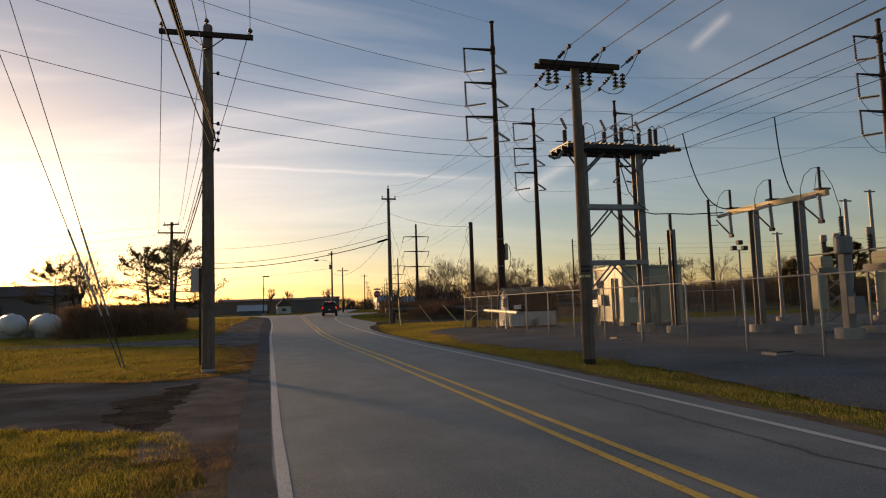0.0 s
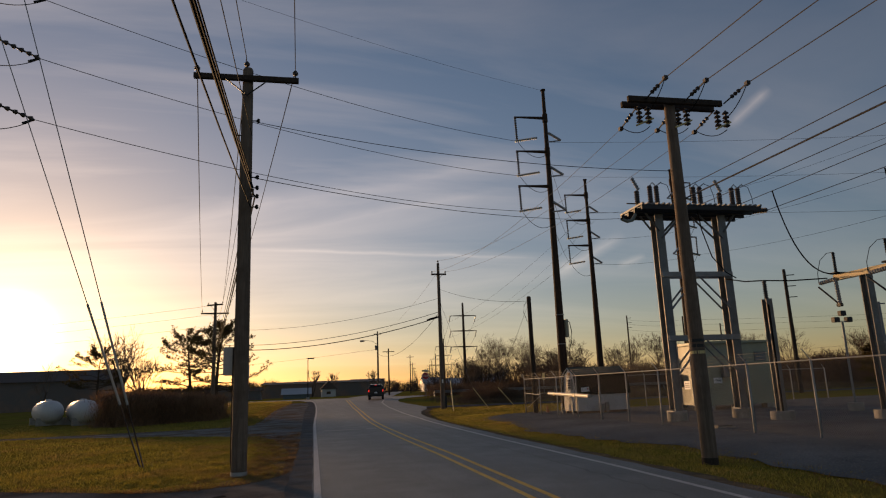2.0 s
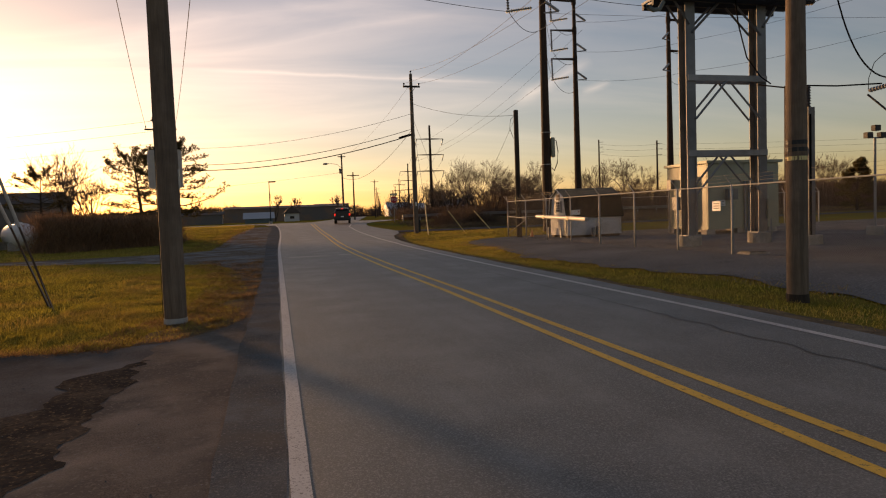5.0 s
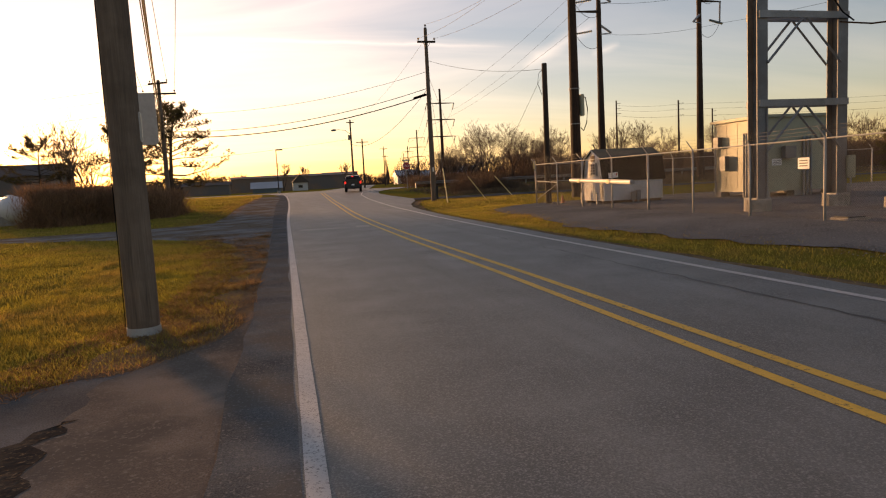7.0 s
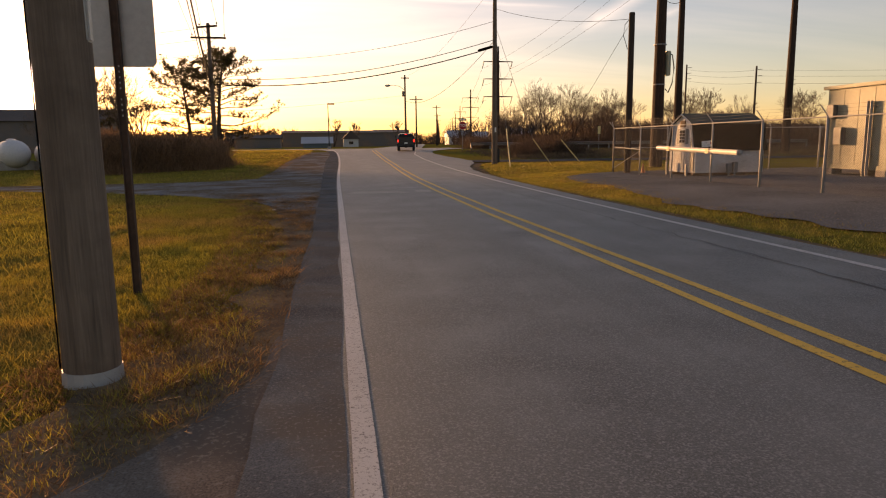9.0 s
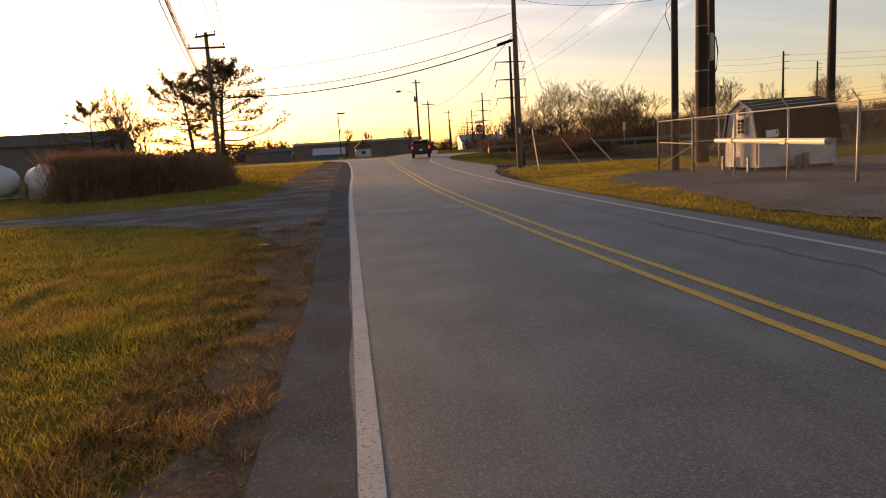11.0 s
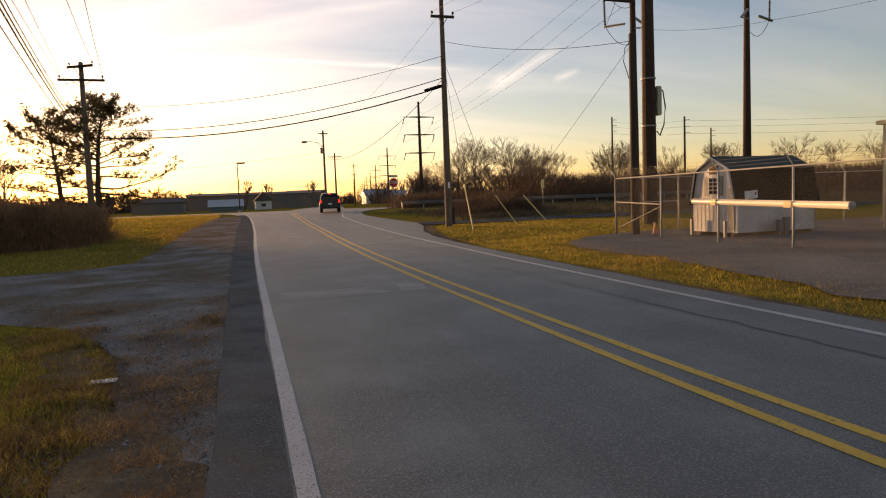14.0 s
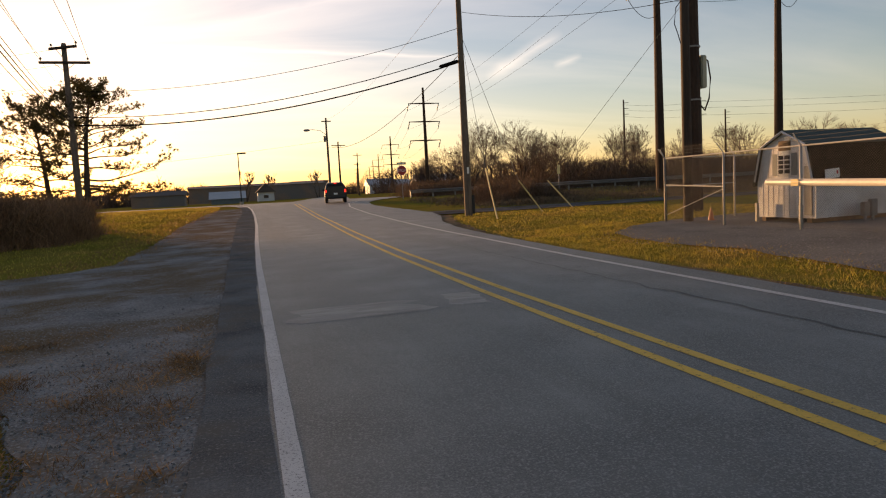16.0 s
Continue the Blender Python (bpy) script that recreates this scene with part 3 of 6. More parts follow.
def crack(name, pts, width, amp, seed):
    """A wavering sealed crack through points (x, y)."""
    verts, faces = [], []
    for (x0, y0), (x1, y1) in zip(pts, pts[1:]):
        n = max(2, int(math.hypot(x1 - x0, y1 - y0) / 0.12))
        d = Vector((x1 - x0, y1 - y0, 0)).normalized()
        for k in range(n + 1):
            t = k / n
            o = amp * noise.noise(Vector((t * n * 0.25, seed, 0.0)))
            w = width * (0.4 + 0.6 * abs(noise.noise(Vector((t * n * 0.4, seed + 5, 0.0)))) * 2)
            x, y = x0 + (x1 - x0) * t - d.y * o, y0 + (y1 - y0) * t + d.x * o
            verts += [(x - d.y * w, y + d.x * w, rise(y) + 0.0275), (x + d.y * w, y - d.x * w, rise(y) + 0.0275)]
            i = len(verts)
            if k:
                faces.append((i - 4, i - 3, i - 1, i - 2))
    return tagged(data_object(name, verts, faces, TAR), "thin dark crack in the asphalt road", "road crack", kind="structure")


crack("road_crack", [(5.0, 4), (5.25, 14), (5.3, 24), (5.35, 42)], 0.028, 0.12, 1)
crack("road_crack_far", [(0.5, 44.0), (3.0, 44.6), (6.2, 44.1)], 0.008, 0.15, 3)


# ---- wooden utility poles ----
def wood_pole(name, x, y, z0, top, r0, r1, label, mat=None, lean=(0, 0), group="utility poles"):
    e = thing(name, x, y, z0, label, "utility pole", group)
    h = top - z0
    bm = turned(B(), (0, 0, -0.4), (lean[0], lean[1], h), [(0, r0 * 1.02), (0.04, r0), (0.3, r0 * 0.9 + r1 * 0.1), (0.65, r0 * 0.4 + r1 * 0.6), (0.995, r1), (1, r1 * 0.8)], 20)
    for v in bm.verts:
        k = 0.025 * noise.noise(Vector((v.co.x * 6, v.co.y * 6, v.co.z * 0.5 + x)))
        v.co.x += v.co.x * k * 2
        v.co.y += v.co.y * k * 2
    part("shaft", bm, mat or POLE_WOOD, e, smooth=True)
    return e


def crossarm(e, y, z, x0, x1, mat=None, depth=0.1, high=0.13, turn=0.0):
    m = pose(0, 0, 0, 0, 0, turn)
    part("crossarm", soft_box(B(), x0, x1, y - depth / 2, y + depth / 2, z - high / 2, z + high / 2, 0.008, m), mat or DARK_WOOD, e)
    for s in (x0, x1):
        bm = B()
        rod(bm, m @ Vector((s * 0.42, y - 0.06, z - 0.04)), m @ Vector((0, y - 0.06, z - 0.45)), 0.016, n=6)
        part("arm_brace", bm, DARK_STEEL, e)


def pin_insulator(e, x, y, z, h=0.2, r=0.07):
    bm = turned(B(), (x, y, z), (x, y, z + h), [(0, 0.018), (0.4, 0.018), (0.42, r * 0.7), (0.55, r), (0.62, r * 0.65), (0.7, r), (0.8, r * 0.5), (0.88, r * 0.62), (1, r * 0.3)], 10)
    part("insulator", bm, PORCELAIN, e, smooth=True)


# near left pole with one crossarm
lp = wood_pole("utility_pole", -1.26, 18.3, 0.0, 9.2, 0.162, 0.12, "weathered brown wooden utility pole with crossarm beside the drive")
crossarm(lp, -0.16, 8.88, -1.19, 1.17)
for dx, dz in ((-1.12, 8.94), (1.09, 8.94)):
    pin_insulator(lp, dx, -0.16, dz)
pin_insulator(lp, -0.03, 0, 9.19)
part("tape_band", turned(B(), (0, 0, 0.0), (0, 0, 0.09), [(0, 0.172), (1, 0.169)], 20), PVC, lp, "dirty white band round the foot")
box_bm = soft_box(B(), 0.165, 0.27, -0.05, 0.03, 0.02, 0.07, 0.015, pose(0, 0, 0, 8, 25, 20))
part("loose_wrap", box_bm, PVC, lp)
for zz, side in ((7.87, 1), (7.5, -1), (6.5, 1), (6.25, 1), (6.05, 1), (5.8, 1)):
    bm = B()
    rod(bm, (side * 0.1, -0.05, zz), (side * 0.26, -0.07, zz), 0.014, n=6)
    turned(bm, (side * 0.26, -0.07, zz - 0.05), (side * 0.26, -0.07, zz + 0.05), [(0, 0.02), (0.3, 0.045), (0.5, 0.025), (0.7, 0.045), (1, 0.02)], 8)
    part("spool_bracket", bm, DARK_STEEL, lp)
part("ground_wire", tube(B(), [(-0.168 + 0.0045 * k, -0.04, 0.1 + k * 0.78) for k in range(11)], 0.005, 4), CABLE, lp)
part("riser_moulding", soft_box(B(), 0.135, 0.17, -0.05, 0.02, 2.0, 2.3, 0.01), SIGN_BACK, lp)

# right pole by the yard with strain insulators
RX, RY, RZ = 8.95, 17.2, -0.27
rp = wood_pole("utility_pole", RX, RY, RZ, 8.45, 0.175, 0.13, "wooden utility pole with double crossarm and cut-outs on the verge")
for dy in (-0.17, 0.17):
    part("crossarm", soft_box(B(), -1.2, 1.35, dy - 0.05, dy + 0.05, 8.55, 8.70, 0.008), DARK_WOOD, rp)
part("foot_collar", turned(B(), (0, 0, -0.05), (0, 0, 0.16), [(0, 0.19), (1, 0.18)], 16), DARK_WOOD, rp, "black band round the pole foot")
for dz, mat in ((2.45, YELLOW), (2.6, DARK_STEEL), (2.72, DARK_STEEL)):
    part("pole_band", turned(B(), (0, 0, dz), (0, 0, dz + 0.07), [(0, 0.172), (1, 0.172)], 16), mat, rp)
part("side_conduit", rod(B(), (0.17, 0.05, 0.3), (0.15, 0.04, 6.5), 0.02, n=8), DARK_STEEL, rp)
STRAIN = []
for dx in (-0.75, 0.3, 1.4):
    for way in (-1, 1):
        p0 = Vector((dx, way * 0.2, 8.62))
        p1 = p0 + Vector((0, way * 0.95, 0.10 if way < 0 else -0.22))
        bm = B()
        rod(bm, p0, p0.lerp(p1, 0.35), 0.018, n=6)
        discs(p0.lerp(p1, 0.32), p0.lerp(p1, 0.72), 3, 0.055, bm=bm)
        rod(bm, p0.lerp(p1, 0.7), p1, 0.02, n=6)
        soft_box(bm, -0.05, 0.05, -0.06, 0.06, -0.05, 0.05, 0.01, Matrix.Translation(p1))
        part("strain_insulator", bm, PORCELAIN, rp)
        STRAIN.append(Vector((RX, RY, RZ)) + p1)
    for off in (-0.12, 0.12):
        bm = discs((dx + off, -0.05, 8.05), (dx + off, -0.05, 8.5), 4, 0.085)
        part("cutout_insulator", bm, PORCELAIN, rp)
    part("cutout_fuse", rod(B(), (dx - 0.3, -0.2, 7.93), (dx + 0.28, 0.0, 8.22), 0.025, n=6), YELLOW, rp, "pale fuse barrel")
    for way in (-1, 1):
        a, b = Vector((dx, way * 1.1, 8.68 if way < 0 else 8.42)), Vector((dx + 0.26 * way, way * 0.15, 8.08))
        mid = a.lerp(b, 0.5) + Vector((0.05, 0, -0.32))
        pts = [a * (1 - t) ** 2 + mid * 2 * t * (1 - t) + b * t * t for t in [k / 10 for k in range(11)]]
        part("jumper_lead", tube(B(), pts, 0.011, 5), CABLE, rp)

# pole past the yard, with lines over the road
q1 = wood_pole("utility_pole", 10.75, 55.4, 0.05, 11.65, 0.18, 0.11, "tall grey wooden utility pole at the roadside")
crossarm(q1, -0.13, 10.65, -0.62, 0.62)
for dx in (-0.55, 0.55):
    pin_insulator(q1, dx, -0.13, 10.7, 0.22, 0.08)
pin_insulator(q1, 0, 0, 11.6, 0.22, 0.08)
part("splice_case", turned(B(), (-0.15, -0.1, 7.22), (-1.05, 0.15, 6.98), [(0, 0.02), (0.1, 0.07), (0.9, 0.07), (1, 0.02)], 8), CABLE, q1, "black cable splice case")
part("riser_box", soft_box(B(), 0.16, 0.3, -0.1, 0.1, 0.1, 1.0, 0.02), DARK_STEEL, q1)
part("tag_plate", soft_box(B(), -0.05, 0.05, -0.19, -0.18, 2.0, 2.3, 0.004), SIGN_WHITE, q1)

# pole by the pines with two crossarms
l2 = wood_pole("utility_pole", -7.55, 64.4, 0.1, 9.85, 0.18, 0.12, "grey wooden utility pole with two crossarms beside pines")
crossarm(l2, -0.15, 9.5, -0.75, 0.85, turn=-28)
crossarm(l2, -0.15, 8.75, -1.18, 1.18)
for dx in (-1.08, 1.08):
    pin_insulator(l2, dx, -0.15, 8.82)
for dx in (-0.7, 0.75):
    pin_insulator(l2, dx * 0.88, -0.15 - dx * 0.47, 9.56)

# short stub pole
stub = wood_pole("stub_pole", 14.32, 43.95, 0.0, 7.25, 0.155, 0.135, "dark wooden stub pole behind the fence", DARK_WOOD)
tube_pts = [(-0.17, -0.05, 6.9), (-0.35, -0.05, 6.7), (-0.42, -0.05, 6.2), (-0.3, -0.05, 5.9), (-0.2, -0.05, 5.6)]
part("drip_loop", tube(B(), tube_pts, 0.015, 5), CABLE, stub)

# street lamp pole at the junction
sl = wood_pole("utility_pole", 11.9, 112.3, 0.75, 11.2, 0.17, 0.11, "wooden pole with a street lamp arm at the junction")
part("lamp_arm", tube(B(), [(-0.1, 0, 8.3), (-0.8, 0, 8.85), (-1.8, 0, 9.0), (-2.2, 0, 8.95)], 0.035, 6), GALV, sl)
part("lamp_head", turned(B(), (-2.1, 0, 8.95), (-2.9, 0, 8.9), [(0, 0.06), (0.3, 0.16), (0.8, 0.15), (1, 0.04)], 8), GALV, sl)
part("transformer_can", turned(B(), (-0.3, 0, 7.4), (-0.3, 0, 8.2), [(0, 0.16), (0.9, 0.17), (1, 0.05)], 10), STEEL_GREY, sl)
crossarm(sl, -0.12, 10.0, -0.6, 0.6)
FAR_POLES = [(15.6, 128, 8.6)] + [(22.5 + 0.172 * (y - 150), y, 10.5) for y in range(190, 760, 52)]
for px, py, ph in FAR_POLES:
    e = wood_pole("utility_pole", px, py, 0.75, 0.75 + ph, 0.16, 0.1, "distant wooden utility pole along the far road", DARK_WOOD, group="far pole line")
    crossarm(e, -0.1, ph - 0.6, -1.1, 1.1)
for px, py, ph in ((59.8, 119, 13.2), (61.3, 102.6, 11.2), (38.5, 50, 9.5), (80, 120, 11.5)):
    e = wood_pole("utility_pole", px, py, 0.6, 0.6 + ph, 0.17, 0.12, "distant wooden utility pole beyond the yard", DARK_WOOD, group="far pole line")
    for k in range(3):
        part("side_bracket", rod(B(), (0, 0, ph - 0.5 - 0.9 * k), (0.9, 0, ph - 0.45 - 0.9 * k), 0.04, n=6), DARK_STEEL, e)


# ---- tall steel transmission poles ----
def tall_pole(x, y, z0, top, arms, reach, rbase=0.45, label="tall dark weathering-steel transmission pole with side arms", strings=True):
    e = thing("transmission_pole", x, y, z0, label, "transmission pole", "transmission poles")
    h = top - z0
    part("shaft", turned(B(), (0, 0, -0.3), (0, 0, h), [(0, rbase), (0.25, rbase * 0.86), (0.5, rbase * 0.7), (0.8, rbase * 0.5), (1, rbase * 0.38)], 12), RUST_STEEL, e)
    part("cap", turned(B(), (0, 0, h), (0, 0, h + 0.12), [(0, rbase * 0.6), (0.6, rbase * 0.62), (1, rbase * 0.5)], 8), RUST_STEEL, e)
    tips = []
    for za in arms:
        zl = za - z0
        s = 1 if reach > 0 else -1
        bm = turned(B(), (0, 0, zl - 0.05 * abs(reach)), (reach, 0, zl - 0.15), [(0, 0.16), (0.1, 0.13), (1, 0.06)], 8)
        part("arm", bm, RUST_STEEL, e)
        part("arm_collar", turned(B(), (0, 0, zl - 0.45), (0, 0, zl + 0.2), [(0, rbase * 0.62), (1, rbase * 0.6)], 12), RUST_STEEL, e)
        if strings:
            part("hanging_insulator", discs((reach * 0.97, 0, zl - 0.2), (reach * 0.95, 0, zl - 2.0), 10, 0.11, 0.35, 8), PORCELAIN, e)
            p0, p1 = Vector((reach * 0.95, -0.1, zl - 2.05)), Vector((reach * 0.35, -0.35, zl - 1.9))
            bm = discs(p0 + Vector((0.2 * s, 0, -0.1)), p1, 11, 0.12, 0.4, 8)
            part("strain_insulator", bm, GLASS_INS, e)
            loop = sagging((reach * 0.95, 0, zl - 2.05), (reach * 0.02 + 0.0, -0.3, zl - 3.1), 0.75, 12)
            part("jumper_loop", tube(B(), loop, 0.02, 5), CABLE, e)
            bm = B()
            rod(bm, (-0.1 * s, -0.2, zl - 1.4), (-0.95 * s, -0.5, zl - 2.1), 0.1, n=6)
            rod(bm, (-0.95 * s, -0.5, zl - 2.1), (0, -0.2, zl - 2.15), 0.05, n=6)
            part("side_insulator", bm, GREY_PORC, e)
        tips.append(Vector((x + reach * 0.95, y, za - 2.1)))
    return e, tips


p1, P1T = tall_pole(18.25, 48.7, -0.1, 24.05, (21.9, 19.15, 16.4), -2.5, 0.34)
box1 = soft_box(B(), 0.30, 0.56, -0.22, 0.22, 5.0, 6.3, 0.04)
part("equipment_box", box1, BEIGE, p1, "pale equipment box strapped to the shaft")
part("cable_loop", tube(B(), [(0.4, -0.1, 6.2), (0.68, -0.1, 6.1), (0.8, -0.1, 5.4), (0.72, -0.1, 4.6), (0.5, -0.1, 4.1), (0.33, -0.1, 4.3)], 0.03, 6), CABLE, p1)
for zz in (4.5, 6.6):
    part("strap", turned(B(), (0, 0, zz), (0, 0, zz + 0.06), [(0, 0.335), (1, 0.335)], 12), GALV, p1)
p2, P2T = tall_pole(29.6, 67.0, 0.1, 22.95, (21.4, 18.6, 15.9), -2.5, 0.36)
p3, P3T = tall_pole(39.2, 66.0, 0.0, 24.0, (22.8, 19.7, 16.7), 2.3, 0.36)
p4, P4T = tall_pole(47.0, 39.4, -0.1, 22.7, (21.4, 18.4, 15.5), -2.6, 0.38)
p5, _ = tall_pole(-13.9, 29.1, 0.0, 21.5, (), -2.0, label="guyed steel transmission pole beside the drive")
p6, _ = tall_pole(-11.3, 21.3, 0.0, 21.5, (), -2.0, label="guyed steel transmission pole beside the drive")

# the far line of double-armed towers
for k in range(12):
    yy = 144.5 + 104 * k - 22 * max(0, k - 2)
    xx = 34.2 + 0.165 * (yy - 144.5)
    e = thing("transmission_pole", xx, yy, 0.6, "dark transmission pole with three straight crossarms", "transmission pole", "far transmission line")
    part("shaft", rod(B(), (0, 0, 0), (0, 0, 19.3), 0.4, 0.2, 8), RUST_STEEL, e)
    for za in (16.2, 12.9, 9.5):
        part("arm", turned(B(), (-2.95, 0, za + 0.25), (2.95, 0, za + 0.25), [(0, 0.07), (0.5, 0.16), (1, 0.07)], 6), RUST_STEEL, e)
        for s in (-2.85, 2.85):
            part("hanging_insulator", discs((s, 0, za + 0.2), (s - 0.35, 0, za - 1.1), 5, 0.14, 0.4, 6), GLASS_INS, e)

# ---- signs ----
sg = thing("road_sign", -1.66, 20.85, 0.0, "back of a square metal road sign on a rusty post", "road sign", rz=-4)
bm = box(B(), -0.035, 0.035, -0.012, 0.012, -0.2, 2.84)
box(bm, -0.035, -0.027, -0.035, -0.012, -0.2, 2.84)
box(bm, 0.027, 0.035, -0.035, -0.012, -0.2, 2.84)
part("post", bm, POST_BROWN, sg)
bm = B()
rim = []
for cx, cz, a0 in ((0.245, 0.3, 0), (-0.245, 0.3, 90), (-0.245, -0.3, 180), (0.245, -0.3, 270)):
    for k in range(5):
        t = radians(a0 + 22.5 * k)
        rim.append(bm.verts.new((0.03 + cx + 0.055 * math.cos(t), 0.03, 2.5 + cz + 0.055 * math.sin(t))))
bm.faces.new(rim)
r = bmesh.ops.extrude_face_region(bm, geom=bm.faces[:])
bmesh.ops.translate(bm, vec=(0, 0.006, 0), verts=[v for v in r["geom"] if isinstance(v, bmesh.types.BMVert)])
bmesh.ops.recalc_face_normals(bm, faces=bm.faces)
part("panel", bm, SIGN_BACK, sg, "dull bare aluminium sign back")
for zz in (1.95, 2.0, 2.05, 2.1, 2.15, 1.7, 1.75, 1.8, 1.85):
    part("bolt_hole", box(B(), -0.006, 0.006, -0.0135, -0.0122, zz - 0.008, zz + 0.008), SIGN_BACK, sg)

ss = thing("stop_sign", 14.5, 83.7, 0.62, "red stop sign under green street name plates", "stop sign")
part("post", rod(B(), (0, 0, -0.2), (0, 0, 3.4), 0.035, n=6), GALV, ss)


def octagon(r, y0, y1):
    return turned(B(), (0, y0, 2.58), (0, y1, 2.58), [(0, r), (1, r)], 8)


bm = octagon(0.46, -0.05, -0.04)
bmesh.ops.rotate(bm, cent=(0, 0, 2.58), matrix=Matrix.Rotation(radians(22.5), 3, "Y"), verts=bm.verts)
part("border", bm, SIGN_WHITE, ss)
bm = octagon(0.43, -0.056, -0.051)
bmesh.ops.rotate(bm, cent=(0, 0, 2.58), matrix=Matrix.Rotation(radians(22.5), 3, "Y"), verts=bm.verts)
part("face", bm, SIGN_RED, ss)
tx = bpy.data.curves.new("lettering", "FONT")
tx.body, tx.size, tx.align_x, tx.align_y, tx.extrude = "STOP", 0.36, "CENTER", "CENTER", 0.002
tx.materials.append(SIGN_WHITE)
to = new("lettering", tx)
to.matrix_basis = pose(0, -0.062, 2.58, 90, 0, 0)
to.parent = ss
for k, (rz, zz) in enumerate(((0, 3.2), (80, 3.42))):
    m = pose(0, 0, zz, 0, 0, rz)
    part("name_plate", soft_box(B(), -0.42, 0.42, -0.01, 0.01, -0.1, 0.1, 0.004, m), SIGN_GREEN, ss)
    part("name_bar", box(B(), -0.3, 0.3, -0.014, -0.011, -0.04, 0.04, m), SIGN_WHITE, ss)

lamp = thing("street_lamp", 0.8, 115.8, 0.6, "slim dark street lamp with flat head", "street lamp")
part("pole", rod(B(), (0, 0, -0.2), (0, 0, 6.7), 0.09, 0.06, 8), DARK_STEEL, lamp)
part("lamp_head", soft_box(B(), -0.1, 1.0, -0.2, 0.2, 6.6, 6.8, 0.04), DARK_STEEL, lamp)
part("base", rod(B(), (0, 0, -0.1), (0, 0, 0.5), 0.25, n=10), CONCRETE, lamp)

# ---- substation fence ----
FX, FY, FZ, FTOP = 13.85, 44.5, -0.11, 2.15
fence = thing("chain_link_fence", FX, FY, FZ, "galvanised chain-link fence with barbed top strands", "fence")
BAY = 2.78


def link_mesh(w, h, step=0.065, r=0.0013):
    """Woven diagonal wires of one bay, in the local x-z plane."""
    verts, faces = [], []

    def seg(a, b):
        i = len(verts)
        d = Vector((b[0] - a[0], 0, b[1] - a[1])).normalized()
        nrm = Vector((-d.z, 0, d.x))
        for p in (a, b):
            for o in (nrm * r * 1.4, -nrm * r * 0.7 + Vector((0, r, 0)), -nrm * r * 0.7 - Vector((0, r, 0))):
                verts.append((p[0] + o.x, o.y, p[1] + o.z))
        faces.extend([(i, i + 1, i + 4, i + 3), (i + 1, i + 2, i + 5, i + 4), (i + 2, i, i + 3, i + 5)])
    c = -h
    while c < w:
        a, b = max(c, 0), min(c + h, w)
        seg((a, a - c), (b, b - c))
        seg((a, h - (a - c)), (b, h - (b - c)))
        c += step
    me = bpy.data.meshes.new("chain_link")
    me.from_pydata(verts, [], faces)
    me.materials.append(LINK)
    return me


link_data = link_mesh(BAY, 2.1)


def fence_run(n, origin, turn):
    m = pose(*origin, 0, 0, turn)
    for k in range(n + 1):
        x = k * BAY
        bm = rod(B(), m @ Vector((x, 0, -0.3)), m @ Vector((x, 0, FTOP)), 0.032 if k % 4 else 0.042, n=8)
        post = part("post", bm, FENCE_STEEL, fence, smooth=True)
        part("barb_arm", rod(B(), m @ Vector((x, 0, FTOP - 0.02)), m @ Vector((x, -0.24 if turn else 0.24, FTOP + 0.28)), 0.016, n=6), FENCE_STEEL, post)
        if k == n:
            break
        ob = new("chain_link", link_data)
        ob.matrix_basis = m @ pose(x, 0, 0.04)
        ob.parent = fence
        part("top_rail", rod(B(), m @ Vector((x, 0, FTOP - 0.03)), m @ Vector((x + BAY, 0, FTOP - 0.03)), 0.021, n=6), FENCE_STEEL, fence)
        for i in range(3):
            o = (i + 1) / 3
            y = (-0.24 if turn else 0.24) * o
            part("barbed_strand", tube(B(), sagging(m @ Vector((x, y, FTOP + 0.28 * o)), m @ Vector((x + BAY, y, FTOP + 0.28 * o)), 0.015, 4), 0.0025, 3), LINK, fence)


fence_run(26, (0, 0, 0), -90)
fence_run(8, (0, 0, 0), 0)
# the short brace bay at the corner
part("mid_rail", rod(B(), (0, 0, 1.25), (0, -BAY, 1.15), 0.02, n=6), FENCE_STEEL, fence)
part("mid_rail", rod(B(), (0, 0, 1.2), (BAY, 0, 1.2), 0.02, n=6), FENCE_STEEL, fence)
part("truss_rod", rod(B(), (0.02, -BAY, 1.1), (0.02, 0, 0.25), 0.012, n=6), FENCE_STEEL, fence)
# white barrier pipe clamped to the posts
pipe = thing("barrier_pipe", 13.75, 37.1, 0.0, "white plastic pipe clamped along the fence", "pipe")
part("tube", turned(B(), (0, 2.85, 1.13), (0, -2.75, 0.99), [(0, 0.075), (0.01, 0.088), (0.985, 0.088), (0.985, 0.1), (1, 0.1)], 14), PVC, pipe, smooth=True)
for yy, zz in ((FY - 2 * BAY, 1.10), (FY - 3 * BAY, 1.03)):
    for dz in (-0.06, 0.0, 0.06):
        part("clamp", soft_box(B(), -0.11, -0.092, yy - 37.1 - 0.12, yy - 37.1 + 0.12, zz + dz - 0.026, zz + dz + 0.02, 0.005), YELLOW, pipe, "yellow wooden clamp strip")

plate = part("warning_plate", soft_box(B(), -0.052, -0.044, 25.7 - FY - 0.2, 25.7 - FY + 0.2, 1.36, 1.66, 0.003), SIGN_WHITE, fence, "small white warning plate")
for k in range(3):
    part("writing_bar", box(B(), -0.056, -0.053, 25.7 - FY - 0.14, 25.7 - FY + 0.14, 1.43 + 0.07 * k, 1.455 + 0.07 * k), DARK_STEEL, plate)

